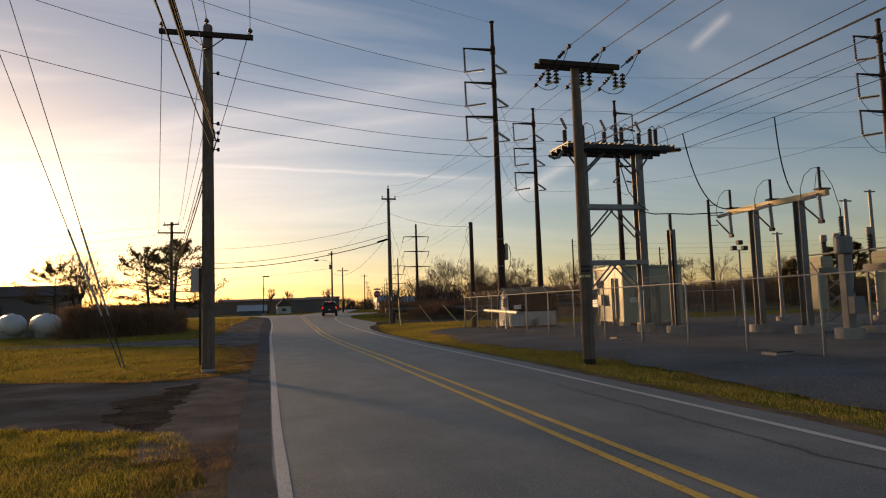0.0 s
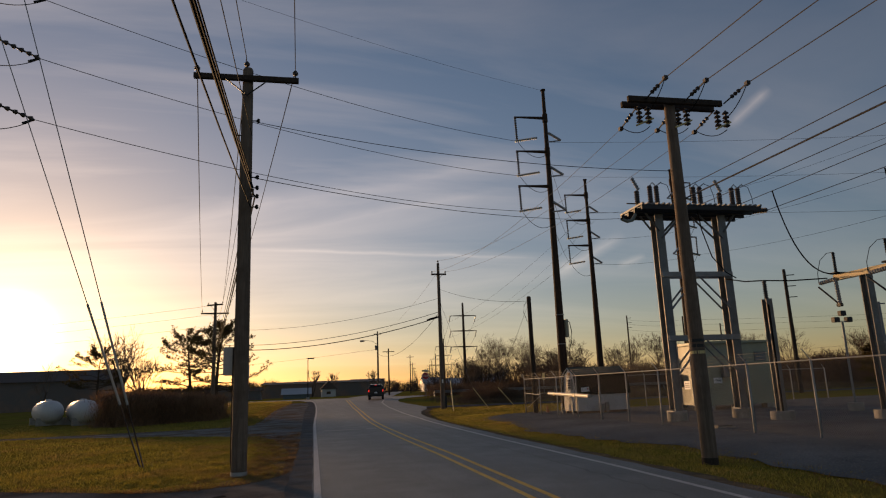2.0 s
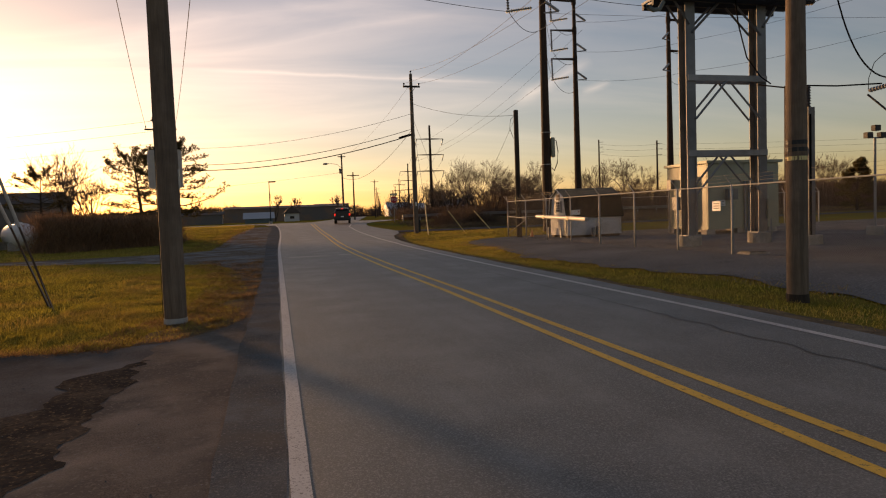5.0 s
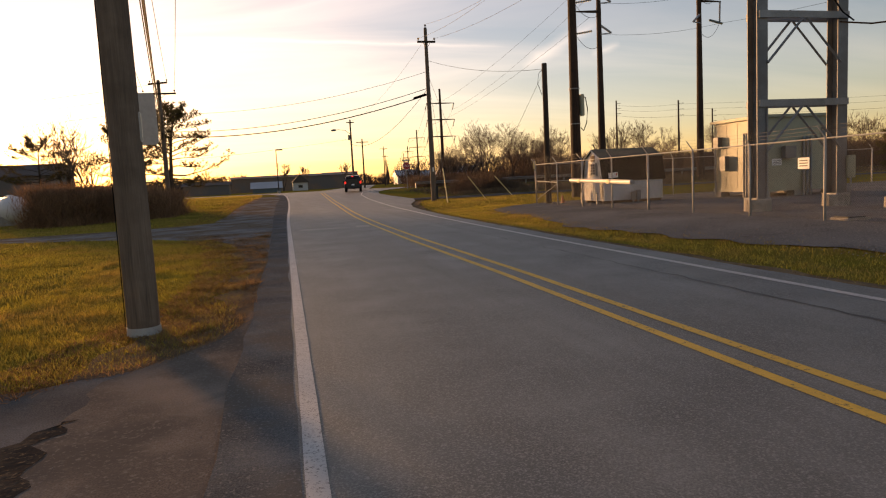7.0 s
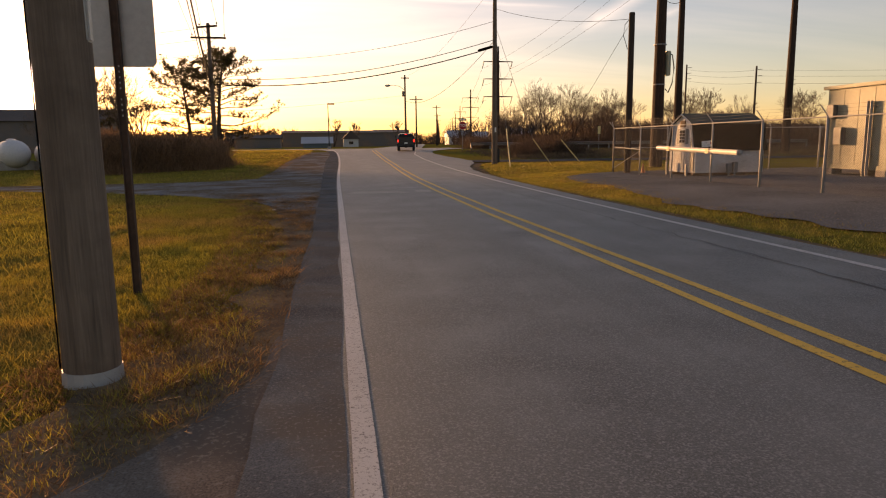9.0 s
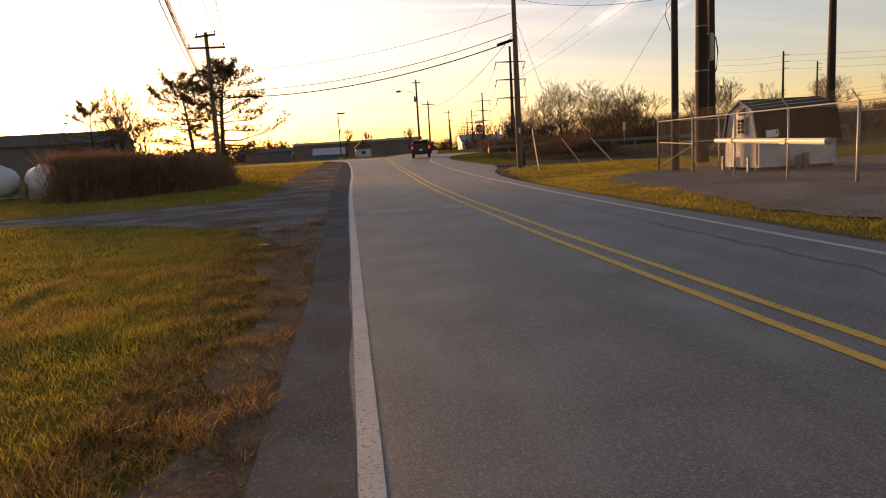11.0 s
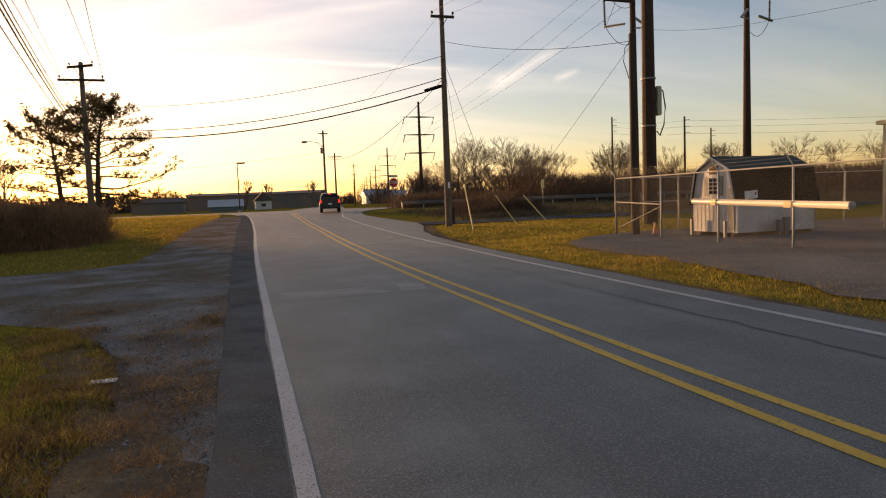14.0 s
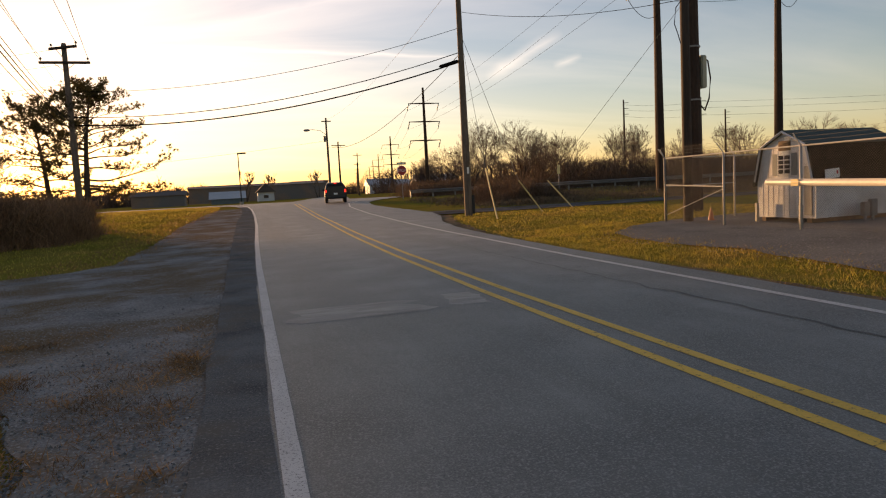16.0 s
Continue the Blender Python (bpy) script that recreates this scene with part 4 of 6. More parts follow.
# ---- barn-roofed shed ----
shed = thing("shed", 15.58, 40.13, -0.12, "small white barn-roofed shed with dark shingles", "shed")
SL, SW = 3.15, 2.14
part("skid", box(B(), 0, SL, 0.15, 0.3, 0, 0.16), BARE_WOOD, shed)
part("skid", box(B(), 0, SL, SW - 0.3, SW - 0.15, 0, 0.16), BARE_WOOD, shed)
part("side_wall", box(B(), 0.0, SL, 0.0, 0.05, 0.16, 1.22), WHITE_PAINT, shed)
part("side_wall", box(B(), 0.0, SL, SW - 0.05, SW, 0.16, 1.22), WHITE_PAINT, shed)
GAM = [(0.0, 0.16), (0.0, 1.2), (0.24, 2.2), (SW / 2, 2.62), (SW - 0.24, 2.2), (SW, 1.2), (SW, 0.16)]


def gable(x0, x1):
    bm = B()
    a = [bm.verts.new((x0, y, z)) for y, z in GAM]
    b = [bm.verts.new((x1, y, z)) for y, z in GAM]
    bm.faces.new(a)
    bm.faces.new(b[::-1])
    for k in range(len(a)):
        bm.faces.new((a[k], b[k], b[(k + 1) % len(a)], a[(k + 1) % len(a)]))
    return bm


part("gable_wall", gable(-0.02, 0.03), WHITE_PAINT, shed)
part("gable_wall", gable(SL - 0.03, SL + 0.02), WHITE_PAINT, shed)
yy = 0.12
while yy < SW:
    ztop = 1.2 + (min(yy, SW - yy) / 0.24) if min(yy, SW - yy) < 0.24 else 2.2 + (min(yy, SW - yy) - 0.24) / (SW / 2 - 0.24) * 0.42
    part("batten", box(B(), -0.028, -0.019, yy - 0.012, yy + 0.012, 0.2, ztop - 0.06), WHITE_PAINT, shed)
    yy += 0.2


def roof_slab(a, b, mat, name, thick=0.05, over=0.12):
    (y0, z0), (y1, z1) = a, b
    n = Vector((0, -(z1 - z0), y1 - y0)).normalized() * thick
    if n.z < 0:
        n = -n
    bm = B()
    c = []
    for x in (-over, SL + over):
        for (y, z) in (a, b):
            c.append(bm.verts.new((x, y, z)))
            c.append(bm.verts.new((x, y + n.y, z + n.z)))
    for f in ((0, 1, 3, 2), (4, 6, 7, 5), (0, 4, 5, 1), (2, 3, 7, 6), (1, 5, 7, 3), (0, 2, 6, 4)):
        bm.faces.new([c[i] for i in f])
    bmesh.ops.recalc_face_normals(bm, faces=bm.faces)
    return part(name, bm, mat, shed)


roof_slab((-0.06, 1.08), (0.21, 2.2), SHINGLE, "lower_roof")
roof_slab((0.18, 2.19), (SW / 2, 2.64), GREEN_TRIM, "upper_roof")
roof_slab((SW + 0.06, 1.08), (SW - 0.21, 2.2), SHINGLE, "lower_roof")
roof_slab((SW - 0.18, 2.19), (SW / 2, 2.64), GREEN_TRIM, "upper_roof")
for k in range(7):
    z = 1.2 + 0.145 * k
    y = -0.06 + 0.27 * (z - 1.08) / 1.12
    part("shingle_course", box(B(), -0.12, SL + 0.12, y - 0.06, y - 0.045, z - 0.012, z + 0.002), SHINGLE, shed)
for a, b in zip(GAM[1:5], GAM[2:6]):
    part("rake_trim", tube(B(), [(-0.135, a[0], a[1] + 0.02), (-0.135, b[0], b[1] + 0.02)], 0.035, 4), WHITE_PAINT, shed)
win = part("window", box(B(), -0.05, -0.02, 0.82, 1.32, 1.4, 2.0), WHITE_PAINT, shed)
part("pane", box(B(), -0.056, -0.051, 0.86, 1.28, 1.44, 1.96), WINDOW, win)
for z in (1.57, 1.7, 1.83):
    part("muntin", box(B(), -0.066, -0.057, 0.86, 1.28, z - 0.014, z + 0.014), WHITE_PAINT, win)
part("muntin", box(B(), -0.0645, -0.0575, 1.055, 1.085, 1.44, 1.96), WHITE_PAINT, win)
part("shutter", box(B(), -0.045, -0.021, 0.62, 0.81, 1.38, 2.02), SHUTTER, shed)
part("shutter", box(B(), -0.045, -0.021, 1.33, 1.52, 1.38, 2.02), SHUTTER, shed)
part("gable_vent", box(B(), -0.05, -0.021, 0.86, 1.28, 2.1, 2.38), BARE_WOOD, shed)
for z in (2.14, 2.2, 2.26, 2.32):
    part("vent_slat", box(B(), -0.062, -0.051, 0.88, 1.26, z - 0.014, z + 0.014), BARE_WOOD, shed)
part("door", box(B(), -0.05, -0.021, 0.1, 0.36, 0.25, 1.62), STEEL_GREY, shed, "grey metal cabinet on the gable")
part("corner_board", box(B(), -0.03, 0.04, -0.03, -0.002, 0.16, 1.2), WHITE_PAINT, shed)
part("warning_plate", box(B(), 0.25, 0.75, -0.16, -0.145, 1.22, 1.48, pose(0, 0, 0, 0, -4, 0)), SIGN_WHITE, shed)
part("red_mark", box(B(), 0.64, 0.70, -0.164, -0.1605, 1.32, 1.42, pose(0, 0, 0, 0, -4, 0)), SIGN_RED, shed)
for k, (x, h) in enumerate(((16.9, 0.55), (17.17, 0.62))):
    ped = thing("meter_pedestal", x, 39.75, -0.12, "grey utility pedestal box on a post", "pedestal", "pedestals")
    part("post", box(B(), -0.03, 0.03, -0.03, 0.03, 0, 0.5), GALV, ped)
    part("cabinet", soft_box(B(), -0.11, 0.11, -0.07, 0.07, 0.16, h, 0.015), STEEL_GREY, ped)
ppost = thing("meter_post", 15.32, 40.4, -0.12, "pair of short grey conduit posts by the shed", "post")
part("post", box(B(), -0.04, 0.04, -0.04, 0.04, 0, 0.55), GALV, ppost)
part("post", box(B(), -0.04, 0.04, 1.6, 1.68, 0, 0.6), GALV, ppost)
cone = thing("traffic_cone", 15.0, 43.7, -0.1, "faded orange traffic cone by the fence", "traffic cone")
part("body", turned(B(), (0, 0, 0.03), (0, 0, 0.42), [(0, 0.10), (1, 0.025)], 12), ORANGE, cone)
part("base", soft_box(B(), -0.13, 0.13, -0.13, 0.13, 0, 0.035, 0.01), ORANGE, cone)

# ---- switch platform on steel columns ----
YZ = -0.12


def wide_flange(bm, x, y, z0, z1, w=0.36, d=0.36, tf=0.03, tw=0.02):
    box(bm, x - w / 2, x + w / 2, y - d / 2, y - d / 2 + tf, z0, z1)
    box(bm, x - w / 2, x + w / 2, y + d / 2 - tf, y + d / 2, z0, z1)
    box(bm, x - tw / 2, x + tw / 2, y - d / 2 + tf, y + d / 2 - tf, z0, z1)
    return bm


plat = thing("switch_platform", 17.05, 29.5, YZ, "tall steel frame carrying a high-voltage switch platform", "substation structure")
for x in (-1.55, 1.55):
    foot = part("footing", turned(B(), (x, 0, 0), (x, 0, 0.42), [(0, 0.42), (0.95, 0.42), (1, 0.4)], 20), CONCRETE, plat, "round concrete footing")
    bm = wide_flange(B(), x, 0, 0.42, 9.0, 0.40, 0.46)
    part("column", bm, STEEL_GREY, plat)
    part("base_plate", box(B(), x - 0.3, x + 0.3, -0.3, 0.3, 0.42, 0.46), GALV, plat)
for z in (3.48, 6.25):
    part("tie_beam", box(B(), -1.72, 1.72, -0.31, -0.24, z - 0.11, z + 0.11), GALV, plat)
    part("tie_beam", box(B(), -1.72, 1.72, 0.24, 0.31, z - 0.11, z + 0.11), GALV, plat)
    for s in (-1, 1):
        for yb in (-0.29, 0.29):
            part("knee_brace", rod(B(), (s * 0.06, yb, z - 0.1), (s * 1.4, yb, z - 1.5), 0.045, n=4), GALV, plat)
for s in (-1, 1):
    for yb in (-0.25, 0.25):
        part("knee_brace", rod(B(), (s * 1.5, yb, 7.9), (s * 0.35, yb, 9.0), 0.05, n=4), STEEL_GREY, plat)
        part("knee_brace", rod(B(), (s * 1.6, yb, 8.2), (s * 2.2, yb, 9.0), 0.05, n=4), STEEL_GREY, plat)
for y in (-0.95, -0.3, 0.3, 0.95):
    part("deck_beam", box(B(), -2.75, 3.1, y - 0.06, y + 0.06, 9.0, 9.2), DARK_STEEL, plat)
for k in range(24):
    x = -2.7 + k * 0.25
    part("deck_slat", box(B(), x - 0.045, x + 0.045, -1.05, 1.05, 9.2, 9.28), STEEL_GREY, plat)
part("line_insulator", discs((3.1, 0, 9.2), (4.1, -0.1, 9.3), 8, 0.13, 0.6), PORCELAIN, plat)
part("line_insulator", tube(B(), [(-2.75, -0.4, 8.9), (-3.0, -0.5, 8.6), (-3.3, -0.6, 8.52), (-3.6, -0.7, 8.6)], 0.075, 8), GLASS_INS, plat)
for px in (-2.0, 0.15, 2.1):
    part("post_insulator", discs((px - 0.55, -0.3, 9.28), (px - 0.55, -0.3, 10.0), 7, 0.125, 0.75), PORCELAIN, plat)
    part("post_insulator", discs((px + 0.1, -0.3, 9.28), (px + 0.1, -0.3, 10.25), 9, 0.125, 0.75), PORCELAIN, plat)
    part("post_insulator", discs((px + 0.42, -0.3, 9.28), (px + 0.42, -0.3, 10.25), 9, 0.125, 0.75), PORCELAIN, plat)
    part("switch_blade", discs((px - 0.45, -0.3, 10.05), (px - 0.72, -0.3, 10.6), 5, 0.1, 0.6), GREY_PORC, plat)
    part("switch_arm", tube(B(), [(px + 0.1, -0.3, 10.25), (px + 0.26, -0.3, 10.42), (px + 0.42, -0.3, 10.25), (px + 0.7, -0.3, 10.45)], 0.025, 5), GALV, plat)
    part("jumper_lead", tube(B(), [(px + 0.65, -0.3, 10.42), (px + 0.95, -0.35, 10.3), (px + 1.05, -0.4, 9.8), (px + 1.08, -0.4, 9.3)], 0.014, 5), CABLE, plat)
part("bus_rod", rod(B(), (-2.7, 0.4, 9.62), (3.0, 0.4, 9.62), 0.03, n=6), DARK_STEEL, plat)
part("cable_drop", tube(B(), [(0.25, -0.4, 9.3), (0.35, -0.45, 8.2), (0.7, -0.45, 7.0), (1.3, -0.45, 6.3), (1.8, -0.4, 6.05)], 0.025, 6), CABLE, plat)
part("junction_box", soft_box(B(), 1.68, 2.02, -0.34, -0.24, 0.95, 1.7, 0.02), BEIGE, plat, "beige junction box")
part("conduit", rod(B(), (1.85, -0.3, 0.0), (1.85, -0.3, 0.95), 0.03, n=6), GALV, plat)
part("conduit", rod(B(), (-1.4, -0.26, 0.0), (-1.4, -0.26, 3.3), 0.03, n=6), GALV, plat)

# cable-end column beside the platform
term = thing("cable_column", 18.75, 27.2, YZ, "narrow steel column carrying a cable end insulator", "substation structure")
part("footing", turned(B(), (0, 0, 0), (0, 0, 0.36), [(0, 0.45), (1, 0.44)], 20), CONCRETE, term)
part("column", wide_flange(B(), 0, 0, 0.36, 4.85, 0.28, 0.30), STEEL_GREY, term)
part("insulator", discs((0, 0, 4.85), (0, 0, 5.6), 8, 0.1, 0.6), PORCELAIN, term)
part("cable_run", rod(B(), (-0.1, -0.2, 0.2), (-0.1, -0.2, 4.6), 0.035, n=6), CABLE, term)

# ---- switch stand, its beam coloured tan for the yellow sunlight on it ----
bus = thing("switch_stand", 21.4, 23.5, YZ, "two steel columns carrying a sunlit-tan beam with switches", "substation structure")
for y in (1.3, -1.3):
    part("footing", turned(B(), (0, y, 0), (0, y, 0.36), [(0, 0.5), (1, 0.49)], 20), CONCRETE, bus)
    part("column", wide_flange(B(), 0, y, 0.36, 5.45, 0.3, 0.34), STEEL_GREY, bus)
part("beam", box(B(), -0.11, 0.11, -2.75, 2.8, 5.45, 5.68), BEAM_SUNLIT, bus, "beam with yellow sunlight put into its tan colour")
for y in (2.6, 0.05, -2.55):
    part("switch_base", soft_box(B(), -0.3, 0.25, y - 0.16, y + 0.16, 5.69, 5.76, 0.01), DARK_STEEL, bus)
    part("post_insulator", discs((-0.12, y, 5.76), (-0.12, y, 6.6), 9, 0.07, 0.7), DARK_STEEL, bus)
    part("side_insulator", discs((-0.12, y + 0.1, 5.5), (-0.12, y + 0.95, 5.45), 7, 0.09, 0.7), GREY_PORC, bus)
    part("hanging_insulator", discs((-0.2, y, 5.45), (-0.2, y - 0.05, 4.5), 9, 0.09, 0.7), GREY_PORC, bus)
    part("switch_arm", rod(B(), (-0.2, y - 0.05, 4.42), (-0.2, y + 0.95, 5.3), 0.035, n=6), DARK_STEEL, bus)
    part("switch_joint", soft_box(B(), -0.27, -0.13, y - 0.15, y + 0.1, 4.36, 4.5, 0.02), DARK_STEEL, bus)
    part("jumper_lead", tube(B(), [(-0.12, y, 6.6), (-0.12, y + 0.35, 6.62), (-0.12, y + 0.75, 6.4), (-0.12, y + 0.98, 5.9), (-0.12, y + 1.0, 5.45)], 0.013, 5), CABLE, bus)

# surge column with a grey can
pot = thing("voltage_transformer", 20.0, 18.9, YZ, "grey instrument transformer on a square column", "transformer")
part("footing", turned(B(), (0, 0, 0), (0, 0, 0.4), [(0, 0.5), (1, 0.48)], 20), CONCRETE, pot)
part("column", soft_box(B(), -0.15, 0.15, -0.15, 0.15, 0.4, 3.0, 0.02), STEEL_GREY, pot)
part("can", turned(B(), (0, 0, 3.0), (0, 0, 3.65), [(0, 0.28), (0.05, 0.3), (0.9, 0.3), (1, 0.2)], 18), STEEL_GREY, pot)
part("bushing", discs((0, 0, 3.65), (0, 0, 4.35), 8, 0.1, 0.6), PORCELAIN, pot)
part("terminal", rod(B(), (0, 0, 4.35), (0, 0, 4.65), 0.025, n=6), DARK_STEEL, pot)
part("control_box", soft_box(B(), -0.17, 0.3, -0.45, -0.16, 0.9, 1.5, 0.02), STEEL_GREY, pot)
part("cable_lead", tube(B(), [(0.25, -0.1, 3.4), (0.5, -0.1, 3.35), (0.55, -0.1, 2.9), (0.35, -0.1, 2.4), (0.2, -0.1, 1.6)], 0.02, 5), CABLE, pot)


def breaker(y):
    e = thing("circuit_breaker", 24.2, y, YZ, "oil circuit breaker with porcelain bushings on a lattice stand", "circuit breaker", "circuit breakers")
    part("footing", box(B(), -1.0, 1.0, -0.75, 0.75, 0, 0.3), CONCRETE, e)
    for sx in (-0.7, 0.7):
        for sy in (-0.55, 0.55):
            part("leg", box(B(), sx - 0.04, sx + 0.04, sy - 0.04, sy + 0.04, 0.3, 2.5), GALV, e)
    for sy in (-0.55, 0.55):
        for k in range(3):
            z = 0.35 + 0.7 * k
            part("lacing", rod(B(), (-0.7, sy, z), (0.7, sy, z + 0.7), 0.022, n=4), GALV, e)
            part("lacing", rod(B(), (0.7, sy, z), (-0.7, sy, z + 0.7), 0.022, n=4), GALV, e)
    for sx in (-0.7, 0.7):
        for k in range(3):
            z = 0.35 + 0.7 * k
            part("lacing", rod(B(), (sx, -0.55, z), (sx, 0.55, z + 0.7), 0.022, n=4), GALV, e)
            part("lacing", rod(B(), (sx, 0.55, z), (sx, -0.55, z + 0.7), 0.022, n=4), GALV, e)
    part("tank", soft_box(B(), -0.85, 0.85, -0.65, 0.65, 2.5, 2.75, 0.04), STEEL_GREY, e)
    part("tank", soft_box(B(), -0.55, 0.1, -0.5, 0.5, 2.75, 3.25, 0.05), BEIGE, e, "beige mechanism housing")
    for sx, sy in ((-0.35, 0.62), (0.35, 0.2), (0.35, -0.5)):
        part("bushing", discs((sx, sy, 2.75), (sx, sy, 3.95), 10, 0.13, 0.7), PORCELAIN, e)
        part("bushing_cap", turned(B(), (sx, sy, 3.95), (sx, sy, 4.25), [(0, 0.15), (1, 0.14)], 12), GALV, e)
    part("bus_pipe", rod(B(), (-0.4, -1.4, 3.35), (-0.4, 1.4, 3.35), 0.04, n=6), GALV, e)
    part("control_cabinet", soft_box(B(), -1.05, -0.6, -0.75, -0.15, 0.95, 2.4, 0.03), BEIGE, e)


for y in (24.0, 20.6, 17.2):
    breaker(y)

# low handhole posts in the yard
for x, y in ((13.6, 15.2), (14.4, 24.8)):
    hh = thing("ground_box", x, y, YZ, "low concrete handhole cover in gravel", "handhole", "handholes")
    part("rim", soft_box(B(), -0.35, 0.35, -0.3, 0.3, 0.0, 0.09, 0.02), CONCRETE, hh)
    part("cover", soft_box(B(), -0.28, 0.28, -0.23, 0.23, 0.09, 0.12, 0.01), DARK_STEEL, hh)

# ---- switchgear enclosure ----
cab = thing("switchgear_enclosure", 21.6, 36.6, YZ, "large beige metal switchgear enclosure on concrete blocks", "enclosure")
CX, CY, CH = 4.3, 3.5, 3.6
for x in (0.2, 2.0, 3.9):
    for y in (0.3, 3.1):
        part("block", soft_box(B(), x - 0.25, x + 0.25, y - 0.25, y + 0.25, 0, 0.28, 0.02), CONCRETE, cab)
part("base_frame", box(B(), 0.0, CX, 0.0, CY, 0.28, 0.45), BEIGE, cab)
part("shell", soft_box(B(), 0.03, CX - 0.03, 0.03, CY - 0.03, 0.45, CH, 0.02), BEIGE, cab)
part("roof", soft_box(B(), -0.12, CX + 0.12, -0.12, CY + 0.12, CH, CH + 0.14, 0.02), BEIGE, cab)
for k in range(5):
    x = 0.15 + k * 1.0
    part("seam", box(B(), x - 0.012, x + 0.012, 0.022, 0.029, 0.5, CH - 0.05), BEIGE, cab)
for k in range(5):
    y = 0.15 + k * 0.8
    part("seam", box(B(), 0.022, 0.029, y - 0.012, y + 0.012, 0.5, CH - 0.05), BEIGE, cab)
for y in (0.95, 1.12):
    part("riser_conduit", rod(B(), (-0.09, y, 0.0), (-0.09, y, 3.0), 0.06, n=8), GALV, cab)
for z in (0.9, 1.9, 2.8):
    part("strut", box(B(), -0.06, 0.028, 0.8, 1.28, z - 0.025, z + 0.025), GALV, cab)
for y in (2.05,):
    part("conduit", rod(B(), (-0.05, y + 1.2, 0.0), (-0.05, y + 1.2, 2.9), 0.045, n=8), GALV, cab)
part("meter_box", soft_box(B(), -0.22, 0.02, 2.3, 2.75, 1.3, 2.0, 0.02), STEEL_GREY, cab)
part("meter_box", soft_box(B(), -0.2, 0.02, 2.85, 3.25, 2.4, 2.95, 0.02), STEEL_GREY, cab)
part("heater_box", soft_box(B(), 1.0, 1.6, -0.25, 0.02, 1.75, 2.3, 0.02), STEEL_GREY, cab)
for x in (2.15, 2.35, 2.55):
    part("conduit", rod(B(), (x, -0.06, 0.0), (x, -0.06, 2.7), 0.05, n=8), GALV, cab)
part("warning_plate", box(B(), 0.5, 1.0, -0.012, 0.024, 1.45, 1.75), SIGN_WHITE, cab)
for k in range(3):
    part("writing_bar", box(B(), 0.55, 0.95, -0.016, -0.0125, 1.51 + 0.07 * k, 1.53 + 0.07 * k), DARK_STEEL, cab)
part("louvre", box(B(), 3.2, 3.9, -0.02, 0.024, 2.6, 3.1), STEEL_GREY, cab)

# yard flood light
fl = thing("flood_light", 24.9, 30.1, YZ, "tall thin post with three flood lamps", "flood light")
part("footing", rod(B(), (0, 0, 0), (0, 0, 0.4), 0.32, n=16), CONCRETE, fl)
part("post", rod(B(), (0, 0, 0.4), (0, 0, 4.1), 0.05, n=8), GALV, fl)
part("crossbar", rod(B(), (-0.4, 0, 4.1), (0.4, 0, 4.1), 0.025, n=6), GALV, fl)
for x, z in ((-0.35, 4.2), (0.35, 4.2), (0.05, 4.5)):
    part("lamp_head", soft_box(B(), x - 0.15, x + 0.15, -0.12, 0.12, z - 0.12, z + 0.12, 0.02, None), DARK_STEEL, fl)
for x, y, h in ((29.5, 27.5, 6.5), (31.0, 34.0, 5.5), (34, 30, 7.5)):
    sp = thing("steel_mast", x, y, YZ, "slim galvanised mast in the yard", "mast", "yard masts")
    part("footing", rod(B(), (0, 0, 0), (0, 0, 0.3), 0.4, n=14), CONCRETE, sp)
    part("mast", rod(B(), (0, 0, 0.3), (0, 0, h), 0.12, 0.09, 10), GALV, sp)
    part("head", rod(B(), (-0.4, 0, h - 0.1), (0.4, 0, h - 0.1), 0.04, n=6), GALV, sp)


# ---- guys and insulators of the unseen-top poles ----
GUYS = [((-3.9, 21.65, 0.0), (-11.2, 21.3, 20.4)), ((-3.75, 21.3, 0.0), (-9.6, 20.6, 20.4))]
for a, b in GUYS:
    a, b = Vector(a), Vector(b)
    g = thing("guy_wire", a.x, a.y, a.z, "steel guy wire with a pale guard at its foot", "guy wire", "guy wires")
    part("strand", tube(B(), [(0, 0, 0), (b - a) * 0.5, b - a], 0.012, 4), WIRE, g)
    part("guard", rod(B(), (b - a) * 0.075, (b - a) * 0.2, 0.03, n=6), PVC, g, "weathered pale plastic guard")
    part("anchor_rod", rod(B(), (0.05, 0.02, -0.2), (b - a) * 0.075, 0.02, n=6), POST_BROWN, g)
for (ax, ay, az), (bx, by, bz) in (((11.05, 53.7, 2.2), (10.8, 51.9, 0.0)), ((12.95, 54.4, 1.6), (14.2, 54.4, -0.05)), ((15.8, 57.2, 1.55), (17.0, 56.6, -0.05))):
    a, b = Vector((ax, ay, az)), Vector((bx, by, bz))
    g = thing("guy_wire", b.x, b.y, b.z, "guy wire with a pale yellow guard beside brush", "guy wire", "guy wires")
    part("guard", rod(B(), (0, 0, 0), (a - b), 0.032, n=8), YELLOW, g, "pale yellow plastic guard")
    top = Vector((10.75, 55.4, 8.6)) if bx < 15 else Vector((14.32, 43.95, 6.9))
    part("strand", tube(B(), [(a - b), (top - b)], 0.01, 4), WIRE, g)

